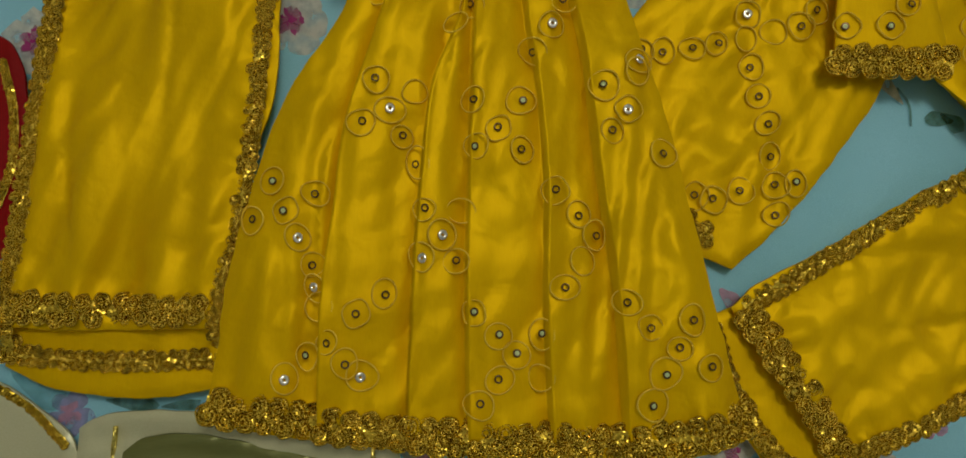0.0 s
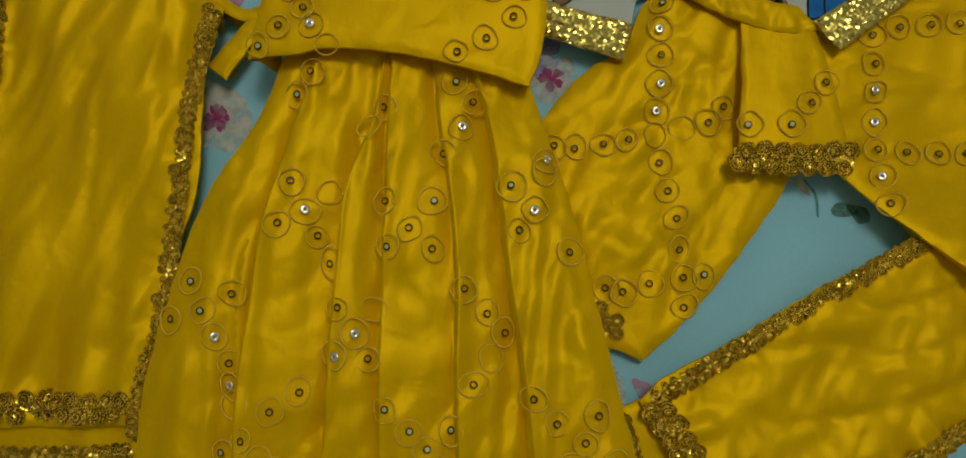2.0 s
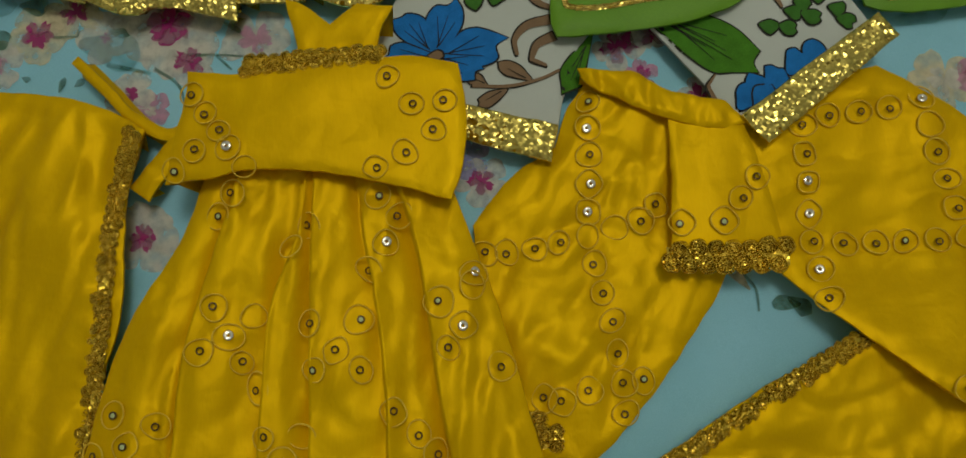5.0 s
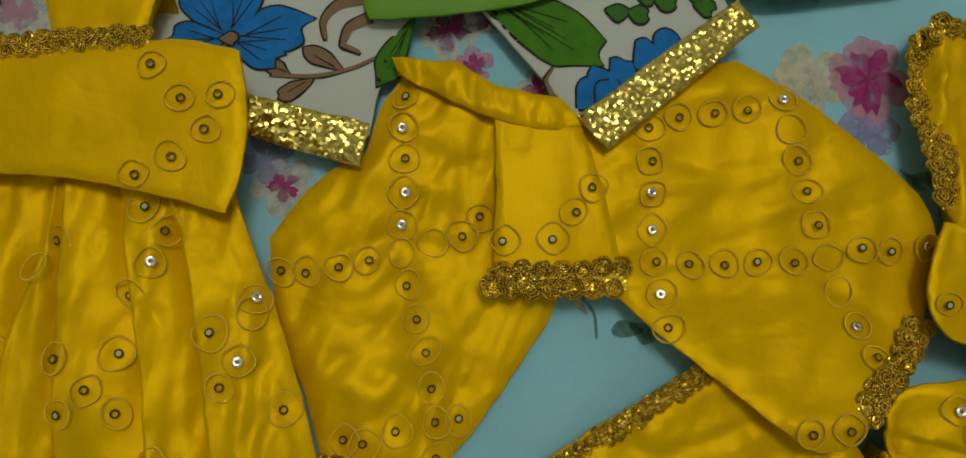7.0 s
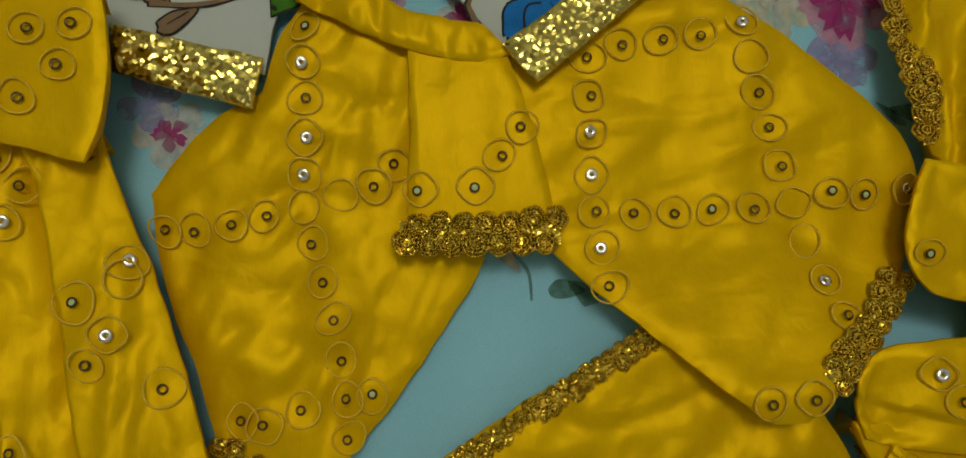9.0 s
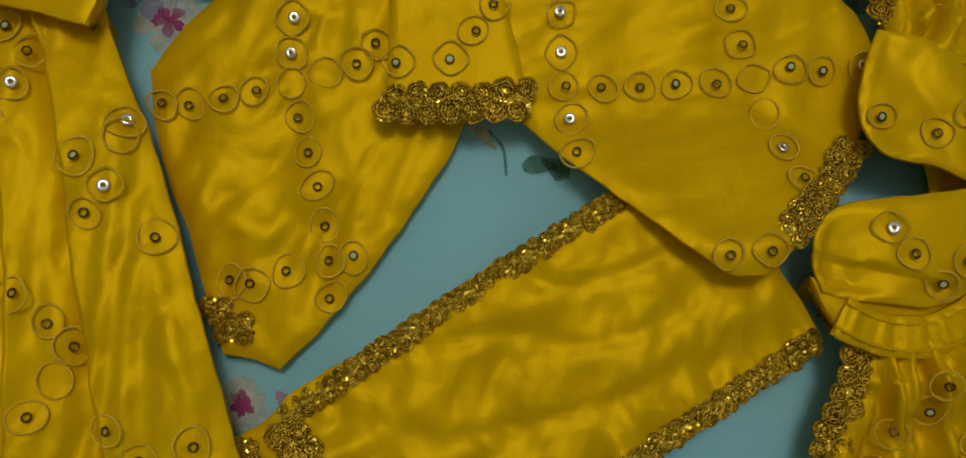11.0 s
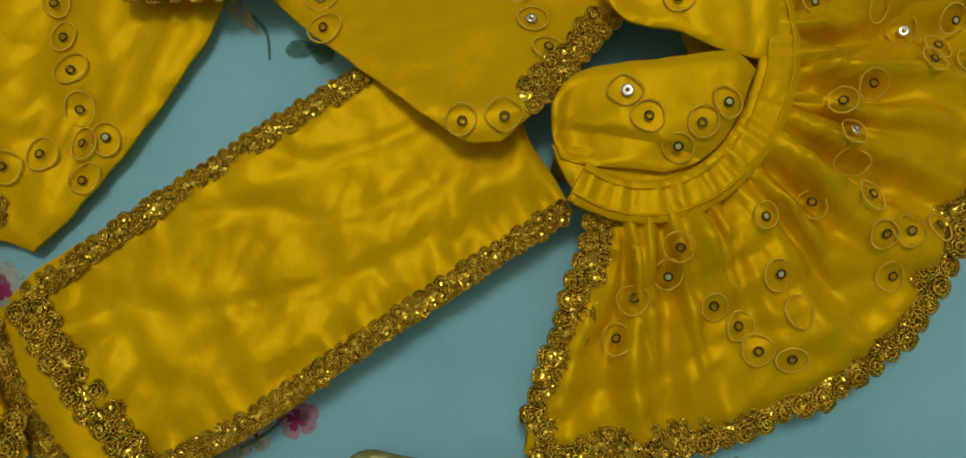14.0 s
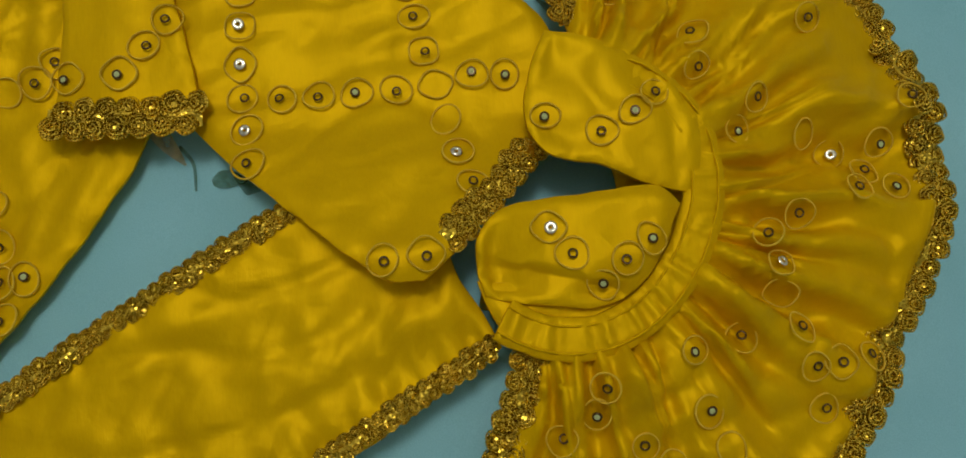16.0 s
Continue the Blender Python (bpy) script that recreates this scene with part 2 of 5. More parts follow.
def dome(r, h, n, rings, z):
    """A low dome with wound, ridged thread."""
    v, f = [], []
    for k in range(rings):
        t = 1 - k / rings
        for i in range(n):
            a = 2 * math.pi * i / n + 0.25 * k
            up = h * (1 - t * t) + (0.09 * h if (i + k) % 2 else -0.09 * h)
            v.append((r * t * math.cos(a), r * t * math.sin(a), z + up))
    for k in range(rings - 1):
        for i in range(n):
            f.append((k * n + i, k * n + (i + 1) % n, (k + 1) * n + (i + 1) % n, (k + 1) * n + i))
    v.append((0, 0, z + h * 0.7))
    quads = np.array(f)
    tip = np.array([((rings - 1) * n + i, (rings - 1) * n + (i + 1) % n, len(v) - 1, len(v) - 1) for i in range(n)])
    return np.array(v), np.vstack([quads, tip])


def rosette(w):
    """One shell of the braid: cords wound in rings over a dome, with a twisted rim."""
    return joined([
        dome(w * 0.27, w * 0.07, 12, 3, 0.0),
        rope_ring(w * 0.285, w * 0.265, w * 0.022, w * 0.022, 13, 0.04, 5, w * 0.030, 4),
        rope_ring(w * 0.195, w * 0.185, w * 0.026, w * 0.024, 9, 0.05, 4, w * 0.072, 4),
        rope_ring(w * 0.095, w * 0.100, w * 0.028, w * 0.022, 5, 0.05, 3, w * 0.105, 4),
    ])


def braid(name, parent, path, w, obs, label="", rows=2, mat=None, over=0.0, seed=0):
    """A gold braid of scalloped shells along a path, laid on the cloths obs."""
    rnd = random.Random(seed + len(path) * 7 + int(w * 1e5))
    mat = mat or GOLD
    line = smooth_line(path, 0.001)
    run = np.r_[0, np.cumsum(np.hypot(*np.diff(line, axis=0).T))]
    pitch = w * (0.25 if rows == 2 else 0.42)
    count = max(2, int(run[-1] / pitch))
    at = (np.arange(count) + 0.5) * run[-1] / count
    cx, cy = np.interp(at, run, line[:, 0]), np.interp(at, run, line[:, 1])
    tx, ty = np.interp(at, run, np.gradient(line[:, 0])), np.interp(at, run, np.gradient(line[:, 1]))
    ang = np.arctan2(ty, tx)
    zz = height(obs, np.c_[cx, cy])
    shells = []
    for i in range(count):
        side = (0.23 if i % 2 else -0.23) * w if rows == 2 else 0.0
        a = ang[i] + 0.9 * (1 if i % 2 else -1) + rnd.uniform(-0.3, 0.3)
        side += rnd.uniform(-0.05, 0.05) * w
        spot = pose(cx[i] - math.sin(ang[i]) * side, cy[i] + math.cos(ang[i]) * side, zz[i] + over + 0.0006, rnd.uniform(-14, 14), rnd.uniform(-14, 14), math.degrees(a))
        shells.append(spot @ Matrix.Scale(rnd.uniform(0.9, 1.12), 4))
    parts = []
    # the woven band under the shells
    n = max(4, int(run[-1] / 0.003))
    at = np.linspace(0, run[-1], n)
    bx, by = np.interp(at, run, line[:, 0]), np.interp(at, run, line[:, 1])
    gx, gy = np.gradient(bx), np.gradient(by)
    gl = np.hypot(gx, gy)
    bz = height(obs, np.c_[bx, by])
    bz = np.convolve(np.r_[bz[:2], bz, bz[-2:]], np.ones(5) / 5, "valid")
    v, f = [], []
    for i in range(n):
        for k, o in enumerate((-0.30, 0.0, 0.30)):
            v.append((bx[i] - gy[i] / gl[i] * o * w, by[i] + gx[i] / gl[i] * o * w, bz[i] + over + 0.0003 + (0.0009 if k == 1 else 0)))
    for i in range(n - 1):
        for k in range(2):
            f.append((i * 3 + k, i * 3 + 3 + k, i * 3 + 4 + k, i * 3 + 1 + k))
    parts.append((np.array(v), np.array(f)))
    v, f = joined(parts)
    band = put(name, raw_mesh(name, v, f), mat, parent, label)
    key = (round(w, 5), mat.name)
    if key not in SHELLS:
        SHELLS[key] = raw_mesh("shell", *rosette(w))
        SHELLS[key].materials.append(mat)
    for spot in shells:
        ob = new("shell", SHELLS[key])
        ob.matrix_basis, ob.parent = spot, band
    return band

# ---- the setting ----
def box(name, lo, hi, mat, label="", category="", kind="structure"):
    bm = bmesh.new()
    bmesh.ops.create_cube(bm, size=1)
    for v in bm.verts:
        v.co = Vector([l + (c + 0.5) * (h - l) for l, h, c in zip(lo, hi, v.co)])
    bmesh.ops.bevel(bm, geom=bm.edges[:], offset=0.01, segments=2, affect="EDGES")
    me = bpy.data.meshes.new(name)
    bm.to_mesh(me)
    bm.free()
    return tagged(put(name, me, mat), label, category, "", kind)


# Added room shell, unseen; its pale paint bounces fill light onto the cloths.
box("floor", (-2.1, -1.9, -0.62), (2.5, 2.3, -0.52), PLASTER, "plain pale floor of the room", "floor")
box("ceiling", (-2.1, -1.9, 2.0), (2.5, 2.3, 2.1), PLASTER, "plain painted ceiling", "ceiling")
box("wall_north", (-2.1, 2.2, -0.52), (2.5, 2.3, 2.0), PLASTER, "plain painted wall", "wall")
box("wall_south", (-2.1, -1.9, -0.52), (2.5, -1.8, 2.0), PLASTER, "plain painted wall", "wall")
box("wall_west", (-2.1, -1.8, -0.52), (-2.0, 2.2, 2.0), PLASTER, "plain painted wall", "wall")
box("wall_east", (2.4, -1.8, -0.52), (2.5, 2.2, 2.0), PLASTER, "plain painted wall", "wall")
box("mattress", (-1.1, -0.9, -0.52), (1.4, 1.2, -0.014), CREAM, "thick mattress under the flowered bed sheet", "mattress", "thing")


SHEET_CREASES = (((0.270, -0.070), (0.299, -0.044)), ((0.303, -0.065), (0.332, -0.078)), ((0.294, -0.011), (0.319, -0.057)), ((0.20, 0.04), (0.235, 0.085)))


def sheet_height(q):
    ridge = np.zeros(len(q))
    for a, b in SHEET_CREASES:
        a, b = np.array(a), np.array(b)
        t = np.clip(((q - a) @ (b - a)) / ((b - a) @ (b - a)), 0, 1)
        d = np.hypot(*(q - a - t[:, None] * (b - a)).T)
        ridge += 0.0016 * np.exp(-((d / 0.003) ** 2)) * np.sin(np.pi * t)
    return ridge + Z0 + folds(q, 40, 0.16, 0.05, 0.0016, 4) + folds(q, -25, 0.10, 0.02, 0.0009, 9)


def bed_sheet():
    xs = np.r_[np.linspace(-1.12, -0.32, 20), np.linspace(-0.31, 0.66, 244), np.linspace(0.68, 1.42, 20)]
    ys = np.r_[np.linspace(-0.92, -0.20, 20), np.linspace(-0.19, 0.44, 158), np.linspace(0.46, 1.22, 20)]
    gx, gy = np.meshgrid(xs, ys)
    q = np.c_[gx.ravel(), gy.ravel()]
    z = sheet_height(q) - 0.0018
    n, m = len(xs), len(ys)
    f = [(j * n + i, j * n + i + 1, (j + 1) * n + i + 1, (j + 1) * n + i) for j in range(m - 1) for i in range(n - 1)]
    ob = put("bed_sheet", raw_mesh("bed_sheet", np.c_[q, z], f), SHEET)
    return tagged(ob, "light blue cotton bed sheet printed with pink flowers", "bed sheet", "", "structure")


SHEET_OB = bed_sheet()


# ---- the pleated skirt dress ----
def skirt_dress():
    dress = thing("pleated_skirt_dress", "yellow satin doll dress with pleated skirt and gold braid hem", "dress")
    seams = [
        [(-0.041, 0.182), (-0.054, 0.140), (-0.068, 0.091), (-0.073, 0.044), (-0.077, 0.005), (-0.078, -0.062)],
        [(-0.006, 0.182), (-0.010, 0.150), (-0.023, 0.118), (-0.029, 0.066), (-0.032, 0.023), (-0.034, -0.066)],
        [(-0.002, 0.182), (-0.004, 0.150), (-0.005, 0.091), (-0.006, 0.024), (-0.004, -0.068)],
        [(0.020, 0.178), (0.023, 0.145), (0.028, 0.117), (0.033, 0.061), (0.033, 0.006), (0.037, -0.068)],
        [(0.041, 0.174), (0.050, 0.138), (0.059, 0.067), (0.068, 0.006), (0.074, -0.068)],
    ]
    seams = [smooth_line(s, 0.003) for s in seams]
    depth = (0.0060, 0.0060, 0.0056, 0.0052, 0.0068)

    def pleats(q):
        out = np.zeros(len(q))
        xs = []
        for s in seams:
            s = np.array(s)[::-1]
            xs.append(np.interp(q[:, 1], s[:, 1], s[:, 0]))
        left = -0.062 - (0.18 - q[:, 1]) * 0.31
        right = 0.075 + (0.16 - q[:, 1]) * 0.26
        bounds = [left, *xs, right]
        for k in range(6):
            a, b = bounds[k], bounds[k + 1]
            f = (q[:, 0] - a) / np.maximum(b - a, 1e-4)
            m = (f >= 0) & (f < 1)
            rise = depth[k - 1] if k else 0.0
            fall = depth[k] if k < 5 else 0.0
            flat = (0.25, 0.75, 0.35, 0.85, 0.30, 0.60)[k]
            prof = (1 - flat) * (rise * np.exp(-f * 4) * 0.9 - fall * np.exp(-(1 - f) * 7)) + flat * (rise * (1 - f) - fall * f) + 0.0015 * np.sin(np.pi * f)
            out[m] = prof[m]
        grow = np.clip((0.22 - q[:, 1]) / 0.08, 0.6, 1)
        out = out * grow + folds(q, 84, 0.09, 0.013, 0.0026, 1, True) + folds(q, 30, 0.04, 0.014, 0.0014, 2) + folds(q, 96, 0.10, 0.024, 0.0034, 12) + creased(q, 55, 0.05, 0.025, 0.0012, 15) + puckered(q, [(-0.133, -0.052), (-0.004, -0.064), (0.136, -0.052)], 0.008, 0.016, 0.0020, 207) + puckered(q, [(-0.06, 0.178), (0.07, 0.166)], 0.007, 0.030, 0.0030, 208)
        return out

    skirt = cloth("skirt", SATIN, dress, [(-0.058, 0.185), (-0.073, 0.147), (-0.091, 0.118), (-0.103, 0.093), (-0.114, 0.057), (-0.123, 0.019), (-0.128, -0.020), (-0.134, -0.058), (-0.100, -0.064), (-0.053, -0.069), (-0.004, -0.073), (0.038, -0.075), (0.084, -0.074), (0.124, -0.067), (0.137, -0.061), (0.128, -0.041), (0.117, 0.001), (0.108, 0.037), (0.098, 0.078), (0.087, 0.118), (0.074, 0.155), (0.066, 0.180), (0.00, 0.188)], lambda q: 0.013 + 0.02 * np.clip(q[:, 1], 0, 0.1) * 1.0 - 0.06 * np.clip(-q[:, 1], 0, 0.06), lambda q: 0.021 - 0.05 * np.clip(0.02 - q[:, 1], 0, 0.1), 0.018, pleats, 0.0032, seams, corner=40)
    braid("hem_braid", dress, [(-0.133, -0.050), (-0.102, -0.055), (-0.053, -0.060), (-0.004, -0.064), (0.038, -0.065), (0.084, -0.064), (0.124, -0.056), (0.136, -0.051)], 0.0185, [skirt], "scalloped gold braid along the hem")
    waist = cloth("waistband", SATIN, dress, [(-0.064, 0.233), (-0.038, 0.231), (-0.007, 0.235), (0.037, 0.237), (0.057, 0.236), (0.075, 0.231), (0.078, 0.213), (0.078, 0.193), (0.073, 0.170), (0.069, 0.160), (0.044, 0.168), (0.0, 0.178), (-0.032, 0.180), (-0.053, 0.176), (-0.074, 0.174), (-0.070, 0.199), (-0.065, 0.218)], 0.031, 0.038, 0.02, lambda q: folds(q, 10, 0.05, 0.03, 0.002, 21), 0.0035, floor=0.012)
    braid("waist_braid", dress, [(-0.036, 0.234), (0.0, 0.2365), (0.037, 0.237)], 0.012, [waist])
    cloth("collar", SATIN, dress, [(-0.017, 0.276), (-0.011, 0.253), (-0.008, 0.232), (0.031, 0.233), (0.033, 0.252), (0.041, 0.270), (0.022, 0.272), (0.007, 0.261), (-0.008, 0.273)], 0.022, 0.027, 0.01, lambda q: folds(q, 60, 0.03, 0.012, 0.002, 5), 0.003, floor=0.001, corner=30)
    for k, (path, w) in enumerate((([(-0.138, 0.254), (-0.122, 0.238), (-0.103, 0.218), (-0.086, 0.209), (-0.070, 0.213)], 0.0075), ([(-0.072, 0.212), (-0.084, 0.198), (-0.100, 0.176)], 0.013))):
        c = smooth_line(path, 0.004)
        t = np.gradient(c, axis=0)
        nrm = np.c_[-t[:, 1], t[:, 0]] / np.linalg.norm(t, axis=1)[:, None]
        grow = np.linspace(0.7, 1.0, len(c))[:, None]
        ring = np.vstack([c + nrm * w / 2 * grow, (c - nrm * w / 2 * grow)[::-1]])
        cloth("tie_ribbon", SATIN, dress, ring, 0.006, 0.010, 0.004, lambda q: folds(q, -40, 0.03, 0.006, 0.002, 3 + k), 0.0022, floor=-0.004)
    return dress, skirt, waist


DRESS, SKIRT, WAIST = skirt_dress()


# ---- stoles ----
def straight_stole():
    st = thing("braided_stole", "folded yellow satin stole edged with gold braid", "stole", "stoles")
    under = cloth("under_layer", SATIN, st, [(-0.243, 0.0), (-0.241, -0.033), (-0.222, -0.042), (-0.195, -0.047), (-0.161, -0.048), (-0.131, -0.042), (-0.130, 0.01)], 0.0, 0.004, 0.01, lambda q: folds(q, 90, 0.03, 0.012, 0.0012, 6), 0.0035)
    front = cloth("panel", SATIN, st, [(-0.213, 0.231), (-0.193, 0.236), (-0.145, 0.232), (-0.111, 0.220), (-0.096, 0.210), (-0.104, 0.179), (-0.107, 0.105), (-0.113, 0.085), (-0.124, 0.035), (-0.131, -0.002), (-0.133, -0.012), (-0.19, -0.014), (-0.242, -0.013), (-0.238, 0.02), (-0.235, 0.044), (-0.229, 0.092), (-0.226, 0.158), (-0.224, 0.20)], 0.006, 0.013, 0.016, lambda q: folds(q, 86, 0.10, 0.024, 0.0095, 7) + folds(q, 70, 0.05, 0.016, 0.0022, 17, True) + creased(q, 80, 0.10, 0.03, 0.002, 18) + puckered(q, [(-0.242, -0.004), (-0.131, -0.004)], 0.009, 0.022, 0.0030, 201) + puckered(q, [(-0.101, 0.210), (-0.116, 0.100), (-0.131, 0.0)], 0.008, 0.012, 0.0018, 202) + puckered(q, [(-0.223, 0.228), (-0.228, 0.091), (-0.239, 0.0)], 0.009, 0.014, 0.0020, 203), 0.0030)
    braid("side_braid", st, [(-0.101, 0.210), (-0.112, 0.155), (-0.116, 0.100), (-0.122, 0.046), (-0.130, 0.001), (-0.131, -0.033)], 0.0105, [front, under], "gold braid")
    braid("side_braid", st, [(-0.222, 0.228), (-0.223, 0.157), (-0.228, 0.091), (-0.232, 0.043), (-0.237, -0.005), (-0.239, -0.03)], 0.0115, [front, under], "gold braid")
    braid("end_braid", st, [(-0.237, -0.003), (-0.19, -0.004), (-0.136, -0.003)], 0.0165, [front], "wide scalloped gold braid")
    braid("end_braid", st, [(-0.238, -0.027), (-0.19, -0.030), (-0.135, -0.028)], 0.0105, [under], "narrow gold braid")
    return st


straight_stole()


def diagonal_stole():
    st = thing("braided_stole", "yellow satin stole edged with gold braid, its end folded", "stole", "stoles")
    under = cloth("under_layer", SATIN, st, [(0.136, 0.004), (0.113, -0.006), (0.116, -0.018), (0.125, -0.043), (0.147, -0.079), (0.166, -0.092), (0.180, -0.084), (0.19, -0.06)], 0.002, 0.006, 0.01, lambda q: folds(q, 120, 0.03, 0.012, 0.0012, 8), 0.0032)
    front = cloth("panel", SATIN, st, [(0.315, 0.110), (0.278, 0.086), (0.225, 0.060), (0.170, 0.028), (0.140, 0.012), (0.128, 0.001), (0.140, -0.020), (0.160, -0.048), (0.180, -0.079), (0.220, -0.062), (0.269, -0.033), (0.316, -0.007), (0.360, 0.020), (0.353, 0.034), (0.346, 0.047), (0.336, 0.075)], 0.005, 0.012, 0.014, lambda q: folds(q, 120, 0.05, 0.014, 0.0022, 11) * np.clip((0.02 + q[:, 0] * 0.55 - 0.09 - q[:, 1]) / 0.05, 0.15, 1) + folds(q, 28, 0.09, 0.018, 0.0038, 13) + folds(q, 60, 0.03, 0.01, 0.0012, 14, True) + creased(q, 20, 0.08, 0.03, 0.0018, 19) + puckered(q, [(0.172, -0.082), (0.221, -0.056), (0.269, -0.028), (0.357, 0.021)], 0.0075, 0.020, 0.0032, 204) + puckered(q, [(0.290, 0.090), (0.226, 0.055), (0.134, 0.001)], 0.007, 0.012, 0.0022, 205) + puckered(q, [(0.135, -0.001), (0.181, -0.070)], 0.012, 0.018, 0.0026, 206), 0.0030)
    braid("side_braid", st, [(0.290, 0.090), (0.226, 0.055), (0.171, 0.023), (0.134, 0.001)], 0.0105, [front], "gold braid")
    braid("side_braid", st, [(0.172, -0.082), (0.194, -0.068), (0.221, -0.056), (0.269, -0.028), (0.313, -0.003), (0.357, 0.021)], 0.0105, [front, under], "gold braid")
    braid("end_braid", st, [(0.135, -0.001), (0.156, -0.032), (0.181, -0.070)], 0.0165, [front], "wide scalloped gold braid")
    braid("end_braid", st, [(0.118, -0.006), (0.129, -0.041), (0.150, -0.072), (0.170, -0.088)], 0.0105, [under], "narrow gold braid")
    return st


diagonal_stole()


# ---- the blouse with wide sleeves ----
def blouse():
    bl = thing("wide_sleeved_blouse", "yellow satin doll blouse with wide sleeves and ring embroidery", "blouse")
    left = cloth("sleeve", SATIN, bl, [(0.146, 0.232), (0.133, 0.213), (0.126, 0.193), (0.104, 0.181), (0.079, 0.153), (0.083, 0.118), (0.095, 0.079), (0.108, 0.029), (0.120, 0.026), (0.132, 0.021), (0.148, 0.035), (0.176, 0.066), (0.198, 0.095), (0.216, 0.124), (0.220, 0.17), (0.205, 0.212), (0.17, 0.226)], -0.004, 0.0, 0.015, lambda q: folds(q, 70, 0.06, 0.016, 0.0026, 31, True) + folds(q, -20, 0.04, 0.014, 0.0018, 32) + creased(q, 40, 0.05, 0.03, 0.0016, 33) + 0.006 * np.clip((q[:, 1] - 0.15) / 0.06, 0, 1), 0.0034, floor=Z0, corner=40, creases=[[(0.166, 0.214), (0.160, 0.190), (0.152, 0.162)], [(0.176, 0.208), (0.176, 0.185)]])
    right = cloth("sleeve", SATIN, bl, [(0.226, 0.205), (0.249, 0.214), (0.280, 0.226), (0.306, 0.232), (0.333, 0.215), (0.363, 0.190), (0.391, 0.161), (0.397, 0.134), (0.381, 0.101), (0.352, 0.066), (0.343, 0.057), (0.331, 0.048), (0.318, 0.049), (0.307, 0.057), (0.270, 0.090), (0.240, 0.121), (0.225, 0.15)], lambda q: 0.004 + 0.018 * np.clip((0.11 - q[:, 1]) / 0.05, 0, 1), lambda q: 0.007 + 0.022 * np.clip((0.12 - q[:, 1]) / 0.06, 0, 1), 0.014, lambda q: folds(q, 10, 0.07, 0.020, 0.0022, 41, True) + folds(q, 75, 0.05, 0.016, 0.0016, 42) + creased(q, 15, 0.06, 0.03, 0.0016, 43), 0.0034, corner=40)
    centre = cloth("front_panel", SATIN, bl, [(0.187, 0.213), (0.186, 0.170), (0.183, 0.128), (0.212, 0.126), (0.243, 0.126), (0.239, 0.154), (0.231, 0.187), (0.227, 0.200)], 0.010, 0.014, 0.006, lambda q: folds(q, 88, 0.06, 0.018, 0.0018, 51), 0.0032, creases=[[(0.192, 0.20), (0.192, 0.135)]], floor=-0.004)
    band = cloth("gathered_neck", SATIN, bl, [(0.140, 0.235), (0.156, 0.233), (0.172, 0.231), (0.188, 0.220), (0.203, 0.216), (0.217, 0.213), (0.229, 0.200), (0.215, 0.198), (0.198, 0.201), (0.180, 0.207), (0.158, 0.218), (0.143, 0.227)], 0.008, 0.015, 0.006, lambda q: folds(q, 95, 0.02, 0.006, 0.004, 61), 0.0022, floor=-0.004)
    braid("panel_braid", bl, [(0.180, 0.1295), (0.212, 0.128), (0.244, 0.1275)], 0.0175, [centre], "wide scalloped gold braid")
    braid("cuff_braid", bl, [(0.105, 0.052), (0.112, 0.036), (0.121, 0.040)], 0.013, [left], "gold braid cuff")
    braid("cuff_braid", bl, [(0.341, 0.063), (0.358, 0.078), (0.381, 0.103)], 0.0145, [right], "gold braid cuff")
    return bl, left, right, centre


BLOUSE, SLEEVE_L, SLEEVE_R, FRONT = blouse()


# ---- the ruffled cape ----
CX, CY = 0.390, 0.078


